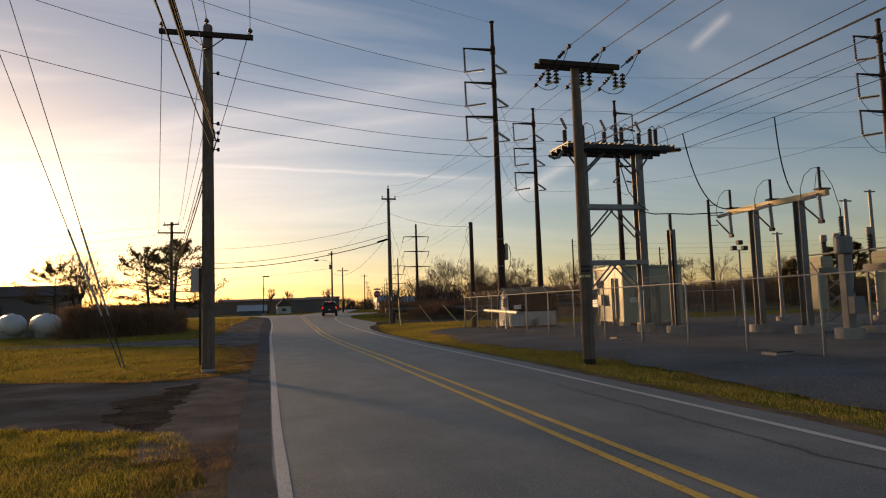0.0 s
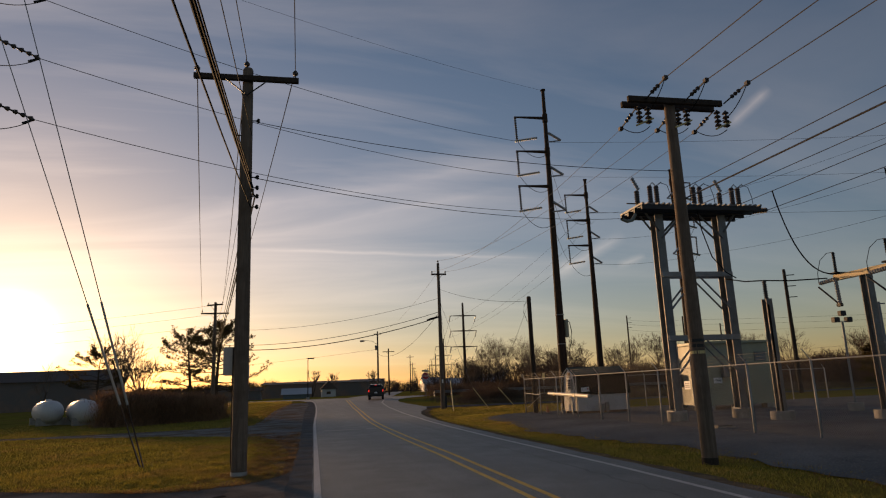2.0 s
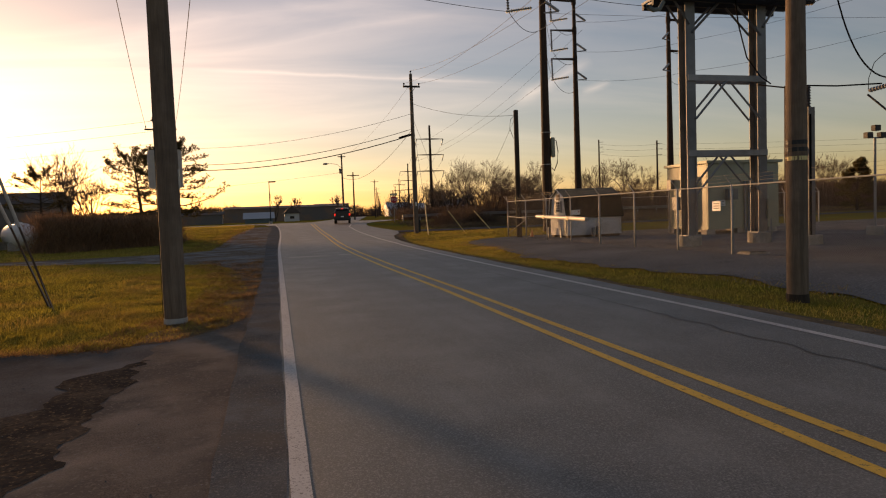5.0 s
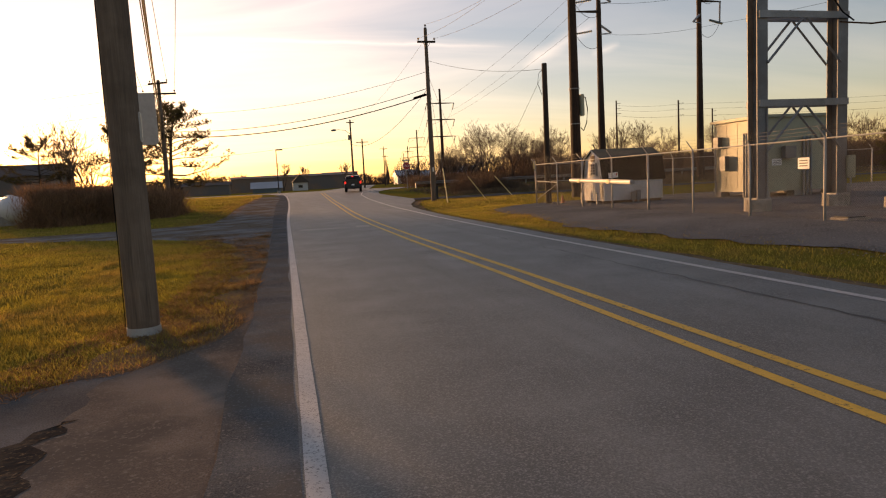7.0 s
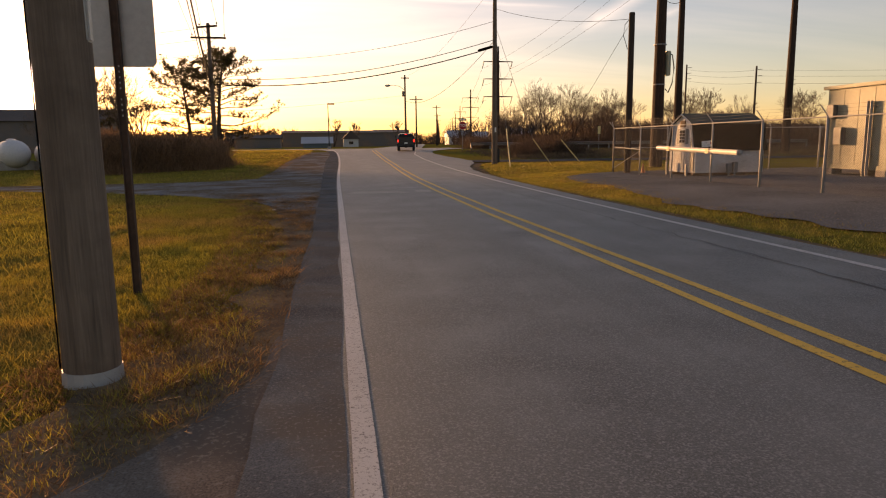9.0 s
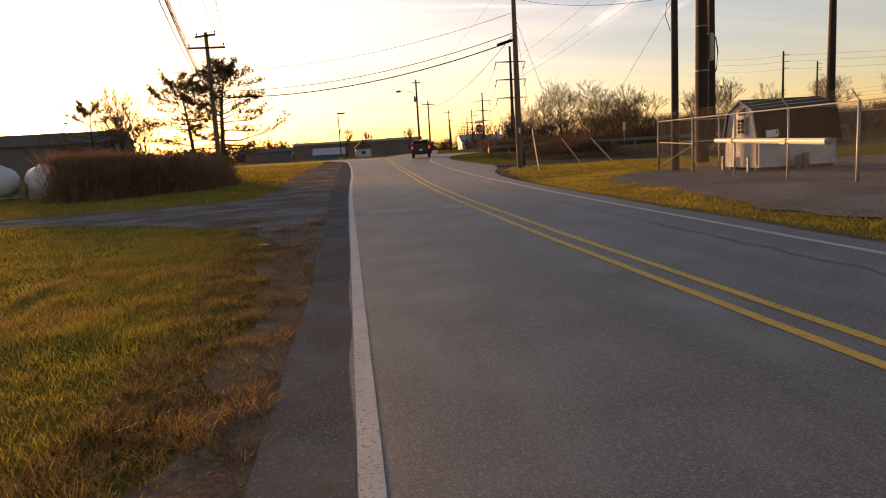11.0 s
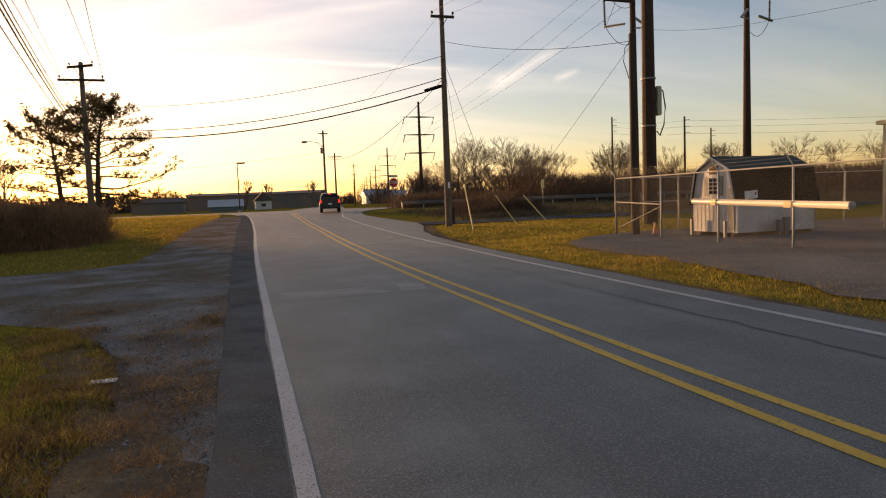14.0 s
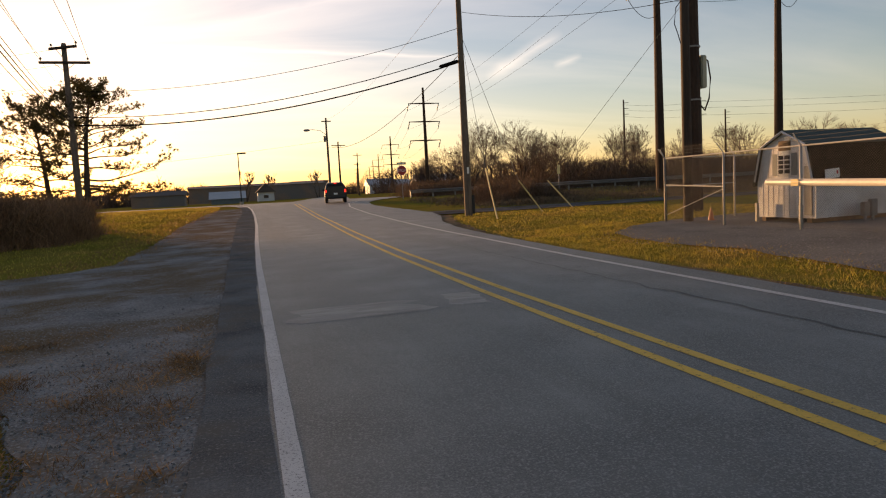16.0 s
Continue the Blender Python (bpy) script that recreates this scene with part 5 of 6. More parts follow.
# transmission wires over the road
ENDS = [Vector((-10.7, 31.3, z)) for z in (18.35, 15.65, 12.95)]
ROOTS = [Vector((-13.5, 29.5, z + 0.75)) for z in (18.35, 15.65, 12.95)]
for tip, end, root in zip(P1T, ENDS, ROOTS):
    wire(tip, end, 0.75, 0.016, CABLE, label="dark transmission conductor sagging over the road", group="transmission lines")
    e = thing("strain_insulator", end.x, end.y, end.z, "long string of insulator discs holding a conductor", "insulator", "strain insulators")
    bm = discs(Vector((0, 0, 0)), root - end, 12, 0.11, 0.35, 8)
    part("disc_string", bm, PORCELAIN, e)
    part("jumper_loop", tube(B(), sagging((-0.05, 0, -0.05), (root - end) * 1.1 + Vector((0, 0, -0.9)), 0.75, 14), 0.018, 5), CABLE, e)
    part("clamp", rod(B(), (0, 0, 0), (-0.35, -0.2, -0.25), 0.05, n=6), DARK_STEEL, e)
wire((18.3, 48.6, 24.0), (-13.9, 29.1, 21.4), 0.6, 0.009, CABLE, label="thin shield wire high over the road", group="transmission lines")
for a, b in zip(P1T, P2T):
    wire(a + Vector((2.2, 0, -0.3)), b, 0.5, 0.014, CABLE, group="transmission lines", label="dark transmission conductor between steel poles")
for a, b in zip(P2T, P3T):
    wire(a + Vector((2.3, 0, 0)), b, 0.4, 0.012, CABLE, group="transmission lines", label="dark transmission conductor between steel poles")
for a, b in zip(P3T, P4T):
    wire(a, b, 0.5, 0.012, CABLE, group="transmission lines", label="dark transmission conductor between steel poles")
for a, dz in zip(P1T, (0, 0, 0)):
    wire(a + Vector((2.3, 0, 0)), (a.x + 70, a.y - 25, a.z - 1.0), 1.6, 0.010, WIRE, group="transmission lines", label="thin transmission conductor over the yard")
for k in range(6):
    for za in (15.1, 11.8, 8.4):
        for s in (-3.2, 2.5):
            y0 = 144.5 + 104 * k
            x0 = 34.2 + 0.165 * (y0 - 144.5)
            if k < 3:
                wire((x0 + s, y0, za + 0.6), (x0 + 17.2 + s, y0 + 104, za + 0.6), 2.0, 0.02, CABLE, group="far transmission lines", label="thin dark far transmission conductor", n=12)
for za, s in ((15.7, -3.2), (12.4, -3.2), (15.7, 2.5)):
    wire((34.2 + s, 144.5, za), (29.9 + s * 0.3, 67.5, za + 3.0), 1.2, 0.014, CABLE, group="transmission lines", label="transmission conductor towards the far line")

# lines along the road on the left
LX = -1.26
BACK = -34.0
for dx, z in ((-1.12, 9.14), (1.09, 9.14), (-0.03, 9.4)):
    wire((LX + dx, 18.14, z), (LX + dx + 0.35, BACK, z + 0.25), 1.1, 0.009, CABLE)
for (dx, z), (ex, ez) in zip(((-1.12, 9.14), (1.09, 9.14), (-0.03, 9.4)), ((-1.08, 9.12), (1.08, 9.12), (0.62, 9.8))):
    wire((LX + dx, 18.14, z), (-7.55 + ex, 64.25, ez), 0.6, 0.012, CABLE)
for dx, z, r, sag in ((0.12, 7.5, 0.008, 1.1), (0.12, 6.5, 0.012, 1.25), (0.17, 6.25, 0.017, 1.3), (0.2, 6.05, 0.019, 1.32), (0.12, 5.8, 0.013, 1.3)):
    wire((LX + dx, 18.2, z), (LX + dx + 0.25, BACK, z + 0.1), sag, r, CABLE, label="black communication cable along the road", group="cables")
    wire((LX + dx, 18.35, z), (-7.55, 64.3, z - 0.4), 0.75, r, CABLE, label="black communication cable along the road", group="cables")
# service lines over the road
wire((LX + 0.2, 18.3, 7.87), (RX - 0.1, RY, 6.6), 0.25, 0.008, CABLE, label="thin service line across the road")
wire((LX + 0.2, 18.3, 6.5), (13.5, 28.8, 8.5), 0.35, 0.009, CABLE, label="thin service line across the road")
# lines on the right
for k, dx in enumerate((-0.75, 0.3, 1.4)):
    s0, s1 = STRAIN[2 * k], STRAIN[2 * k + 1]
    wire(s0, (s0.x + 0.1, BACK, s0.z + 0.1), 0.5, 0.014, WIRE, label="bare aluminium conductor along the verge")
    wire(s1, (10.75 + (-0.55, 0.0, 0.55)[k], 55.3, (10.92, 11.85, 10.92)[k]), 0.8, 0.008, WIRE, label="bare aluminium conductor along the verge")
for z, dx, r in ((6.15, 0.1, 0.010), (5.9, 0.12, 0.02)):
    wire((RX + dx, RY, z), (RX + 0.3, BACK, z + 0.1), 0.25, r, WIRE, label="thick aluminium service conductor along the verge")
wire((19.55, 29.2, 9.35), (20.6, BACK, 9.8), 0.25, 0.016, WIRE, label="bare conductor from the switch platform")
wire((21.1, 29.4, 9.15), (22.8, BACK, 9.4), 0.25, 0.016, WIRE, label="bare conductor from the switch platform")
wire((17.3, 29.2, 9.2), (18.2, BACK, 9.6), 0.4, 0.016, WIRE, label="bare conductor from the switch platform")
for a, mid, b in (((19.6, 27.0, 9.33), (19.7, 26.2, 5.2), (21.25, 25.9, 5.6)), ((21.27, 23.0, 9.05), (21.1, 22.7, 6.4), (21.35, 22.4, 5.7))):
    a, mid, b = Vector(a), Vector(mid), Vector(b)
    pts = [a * (1 - t) ** 2 + mid * 2 * t * (1 - t) + b * t * t for t in [k / 14 for k in range(15)]]
    tagged(mesh_object("drop_lead", tube(B(), pts, 0.028, 5), CABLE), "black drop lead hanging to the switch stand", "cable", "drop leads")
tagged(mesh_object("bus_lead", tube(B(), [(18.4, 29.2, 5.9), (18.6, 28.2, 5.62), (18.75, 27.2, 5.5), (19.6, 26.8, 5.42), (21.1, 26.4, 5.45)], 0.028, 5), CABLE), "black cable lead between steel columns", "cable", "drop leads")
tagged(mesh_object("loop_lead", tube(B(), [(20.0, 18.9, 4.5), (20.05, 19.2, 5.4), (20.4, 19.9, 6.1), (21.0, 20.8, 6.2), (21.28, 21.2, 5.7)], 0.012, 5), CABLE), "thin looping lead above a transformer", "cable", "drop leads")
# cables from the roadside pole
for z, ez, sag, r in ((8.75, 9.3, 1.4, 0.012), (7.65, 8.0, 1.5, 0.02), (7.22, 7.6, 1.55, 0.032)):
    wire((10.65, 55.4, z), (-7.45, 64.4, ez - 1.9), sag * 0.55, r, CABLE, label="black cable slung across the road", group="cables")
wire((10.7, 55.4, 10.9), (11.8, 112.3, 10.9), 1.0, 0.010, WIRE)
wire((10.7, 55.4, 7.6), (11.8, 112.3, 7.6), 1.6, 0.020, CABLE, label="black cable along the road", group="cables")
wire((10.8, 55.4, 9.5), (14.17, 43.95, 6.95), 0.35, 0.010, CABLE, label="thin span wire to the stub pole")
wire((11.8, 112.3, 8.3), (-60, 135, 7.0), 1.5, 0.014, CABLE, label="black cable across the side road", group="cables")
for z in (10.2, 9.4, 8.4):
    wire((-7.55, 64.4, z - 0.6), (-75, 92, z - 0.5), 1.2, 0.010, CABLE, label="thin line off beyond the pines")
    wire((59.8, 119, z + 2.8), (61.3, 102.6, z + 1.0), 0.3, 0.012, CABLE)
    wire((61.3, 102.6, z + 1.0), (140, 70, z + 1.5), 1.0, 0.012, CABLE)


# ---- trees ----
def limb_mesh(segments, sides=5):
    verts, faces = [], []
    for a, b, r0, r1 in segments:
        i = len(verts)
        d = (b - a)
        q = d.to_track_quat("Z", "Y") if d.length > 1e-6 else Euler().to_quaternion()
        n = sides if r0 > 0.025 else 3
        for p, r in ((a, r0), (b, r1)):
            for k in range(n):
                t = 2 * math.pi * k / n
                verts.append(p + q @ Vector((r * math.cos(t), r * math.sin(t), 0)))
        for k in range(n):
            faces.append((i + k, i + (k + 1) % n, i + n + (k + 1) % n, i + n + k))
    return verts, faces


def grow(rng, p, d, length, r, depth, out, spread=0.5, lift=0.12, splits=(2, 3), thin=0.012):
    """Forking limbs; adds (from, to, radius, radius)."""
    n = 3 if depth > 1 else 2
    for k in range(n):
        d = (d + Vector((rng.uniform(-1, 1), rng.uniform(-1, 1), rng.uniform(-0.6, 1) + lift)) * 0.13).normalized()
        e = p + d * length / n
        r2 = max(thin, r * (0.86 if depth else 0.6))
        out.append((p, e, r, r2))
        p, r = e, r2
        if depth and k and rng.random() < 0.7:
            side = (d + Vector((rng.uniform(-1, 1), rng.uniform(-1, 1), rng.uniform(-0.3, 0.7))) * spread * 1.6).normalized()
            grow(rng, p, side, length * rng.uniform(0.45, 0.7), max(thin, r * 0.5), depth - 1, out, spread, lift, splits, thin)
    if depth:
        for _ in range(rng.randint(*splits)):
            nd = (d + Vector((rng.uniform(-1, 1), rng.uniform(-1, 1), rng.uniform(-0.4, 0.8))) * spread).normalized()
            grow(rng, p, nd, length * rng.uniform(0.62, 0.85), max(thin, r * 0.66), depth - 1, out, spread, lift, splits, thin)


def bare_tree(x, y, h, seed, label="bare leafless tree with fine spreading twigs", spread=0.55, depth=4, thin=0.014, stems=1, group="bare trees"):
    rng = random.Random(seed)
    e = thing("bare_tree", x, y, ground_z(x, y) - 0.05, label, "tree", group)
    out = []
    for s in range(stems):
        d0 = Vector((rng.uniform(-0.3, 0.3) * (stems > 1), rng.uniform(-0.2, 0.2), 1)).normalized()
        grow(rng, Vector((rng.uniform(-0.2, 0.2) * (stems > 1), 0, 0)), d0, h * 0.30, h * 0.017 + 0.03, depth, out, spread, thin=thin)
    top = max(b.z for _, b, _, _ in out)
    k = h / top
    out = [(a * k, b * k, r0, r1) for a, b, r0, r1 in out]
    for nm, sel, mat in (("trunk", [s for s in out if s[2] > h * 0.008], BARK), ("crown", [s for s in out if s[2] <= h * 0.008], TWIG_GREY)):
        v, f = limb_mesh(sel)
        ob = data_object(nm, v, f, mat)
        ob.parent = e
    return e


def pine(x, y, h, seed, lean, clear, label, reach=0.36, n_limbs=26, plates=(), tuft=1.0):
    """A pine: bent trunk, layered limbs with fans of side twigs, a puff of needles at every twig end."""
    rng = random.Random(seed)
    e = thing("pine_tree", x, y, ground_z(x, y) - 0.05, label, "tree", "pine trees")
    segs, puffs = [], []
    pts = [Vector((lean * t * t + 0.12 * math.sin(3 * t + seed), 0.12 * math.sin(4 * t), h * 0.95 * t)) for t in [k / 10 for k in range(11)]]
    r0 = 0.031 * h
    for k, (a, b) in enumerate(zip(pts, pts[1:])):
        segs.append((a, b, r0 * (1 - 0.085 * k), r0 * (1 - 0.085 * (k + 1))))
    limbs = []
    for i in range(n_limbs):
        t = clear + (0.985 - clear) * (i / (n_limbs - 1)) ** 0.85
        u = (t - clear) / (1 - clear)
        ln = h * reach * (0.42 + 0.75 * math.sin(math.pi * min(1, 0.28 + 0.78 * u)) ** 1.2) * rng.uniform(0.75, 1.15)
        limbs.append((t, i * 2.4 + rng.uniform(-0.5, 0.5), ln, 0.12 + 0.75 * u))
    limbs += plates
    for t, az, ln, up in limbs:
        v = min(t, 0.999) * 10
        k = int(v)
        p = pts[k].lerp(pts[k + 1], v - k)
        d = Vector((math.cos(az), math.sin(az), up)).normalized()
        r, m = 0.011 * h * (1.2 - t), 8
        for j in range(m):
            f = (j + 1) / m
            d = (d + Vector((rng.gauss(0, 0.13), rng.gauss(0, 0.13), rng.gauss(0.01, 0.09) + (0.10 if f > 0.7 else -0.05)))).normalized()
            q = p + d * ln / m
            segs.append((p, q, r, r * 0.84))
            if f > 0.3:
                for s in (-1, 1):
                    side = (d + Vector((-d.y, d.x, 0)) * s * rng.uniform(0.6, 1.3) + Vector((0, 0, rng.uniform(-0.15, 0.75)))).normalized()
                    b = q + side * ln * rng.uniform(0.12, 0.30) * (1.25 - 0.5 * f)
                    segs.append((q, b, r * 0.45, 0.007))
                    for _ in range(5):
                        w = (side + Vector((rng.gauss(0, 0.6), rng.gauss(0, 0.6), rng.uniform(-0.1, 1.0)))).normalized()
                        o = q.lerp(b, rng.uniform(0.35, 1.0))
                        c = o + w * rng.uniform(0.1, 0.42)
                        segs.append((o, c, 0.007, 0.004))
                        puffs.append((c, w))
            p, r = q, r * 0.84
        puffs.append((p, d))
    v, f = limb_mesh(segs)
    data_object("trunk", v, f, BARK).parent = e
    verts, faces = [], []
    for c, w0 in puffs:
        s = rng.uniform(0.11, 0.19) * tuft
        for _ in range(20):
            w = (w0 * 0.5 + Vector((rng.gauss(0, 0.8), rng.gauss(0, 0.8), rng.gauss(0.25, 0.7)))).normalized()
            side = w.cross(Vector((rng.uniform(-1, 1), rng.uniform(-1, 1), rng.uniform(-1, 1)))).normalized() * 0.013 * tuft
            i = len(verts)
            verts += [c - side, c + side, c + w * s * rng.uniform(0.7, 1.25)]
            faces.append((i, i + 1, i + 2))
    data_object("crown", verts, faces, NEEDLE).parent = e
    return e


pine(-10.1, 69.8, 7.0, 3, -0.5, 0.42, "sparse wind-shaped pine with layered limbs", 0.42, 28, [(0.36, 3.0, 3.0, 0.12), (0.33, 0.3, 2.4, 0.05), (0.3, 3.6, 2.3, 0.0)])
pine(-7.75, 66.8, 7.8, 8, 0.9, 0.46, "tall dark pine with a bare lower trunk", 0.34, 36, [(0.37, -0.1, 4.4, -0.12), (0.33, 0.25, 3.8, -0.1), (0.3, -0.4, 2.6, 0.0), (0.31, 2.9, 2.6, 0.02), (0.35, 3.4, 2.0, 0.1), (0.27, 0.05, 2.0, 0.0)], 1.05)
pine(-22.8, 86.5, 6.4, 15, 0.3, 0.42, "low spreading pine beside a bare tree", 0.52, 26, [(0.4, 3.1, 3.4, 0.05), (0.38, 0.1, 3.4, 0.05), (0.45, 2.6, 3.0, 0.1)])
bare_tree(-20.6, 86, 9.6, 11, spread=0.85, stems=4, depth=4, thin=0.014)
bare_tree(-31, 95, 6, 19)
bare_tree(-17.8, 84, 6.5, 12, spread=0.8, stems=4)
# scrub trees behind the roadside pole
for x, y, h, sd in ((22.3, 95, 5.4, 21), (24.0, 92, 7.4, 22), (27.6, 96, 8.6, 23), (30.5, 94, 8.0, 24), (33.5, 98, 7.6, 25), (37.0, 99, 6.4, 26), (26.0, 99, 6.6, 27)):
    bare_tree(x, y, h, sd, spread=0.8, stems=2, depth=5, thin=0.007)
for x, y, h, sd in ((64.5, 160, 13.0, 31), (88, 160, 13.4, 32), (118, 162, 13.5, 33), (72, 178, 10, 34), (56, 165, 8.5, 35), (101, 175, 10, 36), (140, 150, 12, 37), (45, 180, 8.5, 38)):
    bare_tree(x, y, h, sd, spread=0.8, depth=5, thin=0.020, stems=1)
for x, y, h, sd in ((40, 108, 7.5, 61), (45, 112, 8.2, 62), (50, 106, 7.0, 63), (56, 112, 8.6, 64), (63, 108, 7.6, 65), (70, 104, 8.0, 66), (43, 118, 6.5, 67), (78, 100, 8.5, 68), (86, 92, 8.0, 69)):
    bare_tree(x, y, h, sd, spread=0.8, depth=4, thin=0.014, stems=3)
for x, y, h, sd in ((2.5, 182, 7, 41), (7.5, 190, 6.5, 42), (19.5, 192, 7.0, 43), (-16, 185, 7, 44)):
    bare_tree(x, y, h, sd, spread=0.55, depth=3, thin=0.035, stems=2)
# dark evergreens beyond the yard
for x, y, h, sd in ((62, 60, 6.2, 51), (66, 61, 7.0, 52), (70, 58, 6.4, 53), (75, 55, 5.6, 54), (58, 62, 5.0, 55)):
    pine(x, y, h, sd, 0.1, 0.08, "dense dark evergreen beyond the yard", 0.26, 30, tuft=1.5)


def twig_mass(name, spots, mat, label, category, seed, size=0.25, width=0.012, kind="stuff"):
    """Crowded stems; spots: (x, y, z, height, count, spread)."""
    rng = np.random.default_rng(seed)
    V = []
    for x, y, z, h, c, sp in spots:
        base = np.stack([x + rng.normal(0, sp, c), y + rng.normal(0, sp, c), np.full(c, z) + rng.uniform(0, h * 0.75, c) * (rng.random(c) < 0.7)], 1)
        ln = size * rng.uniform(0.6, 1.6, c)[:, None] * h ** 0.5
        d = rng.normal(0, 0.55, (c, 3))
        d[:, 2] = np.abs(d[:, 2]) + 0.55
        d /= np.linalg.norm(d, axis=1)[:, None]
        tip = base + d * ln
        tip[:, 2] = np.minimum(tip[:, 2], z + h * rng.uniform(0.8, 1.1, c))
        s = np.cross(d, rng.normal(0, 1, (c, 3)))
        s /= np.linalg.norm(s, axis=1)[:, None]
        V.append(np.stack([base - s * width, base + s * width, tip], 1).reshape(-1, 3))
    V = np.concatenate(V)
    me = bpy.data.meshes.new(name)
    n = len(V)
    me.vertices.add(n)
    me.vertices.foreach_set("co", V.astype(np.float32).ravel())
    me.loops.add(n)
    me.loops.foreach_set("vertex_index", np.arange(n, dtype=np.int32))
    me.polygons.add(n // 3)
    me.polygons.foreach_set("loop_start", np.arange(0, n, 3, dtype=np.int32))
    me.update(calc_edges=True)
    me.materials.append(mat)
    return tagged(new(name, me), label, category, kind=kind)


rg = random.Random(5)
# clipped brown hedge left of the gravel drive
spots = []
for k in range(170):
    x = rg.uniform(-12.4, -6.4)
    y = 49.6 + rg.uniform(0, 6.5) + max(0, (x + 11) * 0.9)
    h = 2.1 + 0.45 * rnd(x, y, 0.3) + 0.3 * (x < -9) - 0.35 * (x > -7.2)
    spots.append((x, y, ground_z(x, y), h, 480, 0.42))
twig_mass("hedge", spots, TWIG, "dense brown leafless hedge beside the lawn", "hedge", 1, 0.34, 0.012)
# brush and dry field right of the junction
spots = []
for k in range(520):
    x = rg.uniform(13, 62)
    y = 61.3 + 18 * rg.random() ** 1.4
    spots.append((x, y, ground_z(x, y), 0.28 + 0.4 * abs(rnd(x, y, 0.25)), 90, 0.6))
twig_mass("dry_weeds", spots, FIELD, "tall dry brown weeds in the field", "weeds", 2, 0.45, 0.014)
spots = []
for k in range(230):
    x = rg.uniform(17, 40)
    y = rg.uniform(88, 100)
    spots.append((x, y, ground_z(x, y), 1.7 + 1.2 * rnd(x, y, 0.2), 110, 0.7))
twig_mass("thicket", spots, BRUSH, "tangled brown thicket behind the roadside pole", "thicket", 3, 0.5, 0.014)
spots = []
for k in range(240):
    x = rg.gauss(18.0, 1.7)
    y = rg.uniform(63.5, 70)
    spots.append((x, y, ground_z(x, y), max(0.4, 1.6 - 0.35 * abs(x - 18.2) + 0.9 * rnd(x, y, 0.5)), 70, 0.4))
twig_mass("brush", spots, BRUSH, "dark tangled brush behind the guy wires", "brush", 13, 0.5, 0.012)
spots = []
for k in range(520):
    x = rg.uniform(30, 110)
    y = 90 - 0.42 * (x - 30) + rg.uniform(-4, 10)
    spots.append((x, y, ground_z(x, y), 3.7 + 1.5 * rnd(x, y, 0.12), 110, 0.9))
twig_mass("thicket", spots, BRUSH, "brown thicket beyond the substation yard", "thicket", 4, 0.6, 0.02)


def far_woods(name, pts, h, seed, label):
    spots = []
    r2 = random.Random(seed)
    for (x0, y0), (x1, y1) in zip(pts, pts[1:]):
        n = int(math.hypot(x1 - x0, y1 - y0) / 2.2)
        for k in range(n):
            t = k / n
            x, y = x0 + (x1 - x0) * t + r2.uniform(-4, 4), y0 + (y1 - y0) * t + r2.uniform(-8, 8)
            hh = h * (0.75 + 0.5 * rnd(x, y, 0.03) + 0.25 * rnd(x, y, 0.12))
            spots.append((x, y, 0.4, hh, 230, 1.8))
    return twig_mass(name, spots, FAR_WOOD, label, "woods", seed, 1.0, 0.13)


far_woods("far_woods", [(-420, 330), (-200, 390), (-40, 430), (60, 470), (170, 430), (300, 330), (420, 180), (430, 40)], 9.5, 7, "distant band of bare woods on the horizon")
far_woods("far_woods", [(50, 245), (110, 215), (180, 180), (240, 120), (250, 40)], 10.5, 8, "distant band of bare woods beyond the field")
far_woods("far_woods", [(-230, 190), (-120, 230), (-40, 270), (-5, 290), (30, 300)], 8.5, 9, "distant band of bare woods behind the pines")

# ---- guardrail ----
gr = thing("guardrail", 16.5, 88.5, rise(88) - 0.02, "galvanised steel guardrail along the side road", "guardrail")
rail_pts = []
for k in range(17):
    x = 2.0 * k
    y = -0.42 * x
    part("post", box(B(), x - 0.06, x + 0.06, y + 0.08, y + 0.18, -0.4, 0.72), GALV, gr)
    rail_pts.append((x, y))
bm = B()
prof = [(0.0, 0.40), (-0.07, 0.46), (0.0, 0.55), (0.0, 0.58), (-0.07, 0.66), (0.0, 0.74)]
rows = [[bm.verts.new((x, y + o, z)) for o, z in prof] for x, y in rail_pts]
for a, b in zip(rows, rows[1:]):
    for k in range(len(prof) - 1):
        bm.faces.new((a[k], b[k], b[k + 1], a[k + 1]))
geo = bmesh.ops.solidify(bm, geom=bm.faces[:], thickness=0.012)
part("rail", bm, GALV, gr)

marker = thing("marker_sign", 28.35, 80.5, rise(80.5) - 0.02, "narrow yellow marker sign beside the guardrail", "road sign")
part("post", box(B(), -0.03, 0.03, -0.02, 0.02, -0.3, 2.4), GALV, marker)
part("panel", soft_box(B(), -0.15, 0.15, -0.035, -0.022, 1.6, 2.4, 0.004), YELLOW, marker, "pale yellow panel")

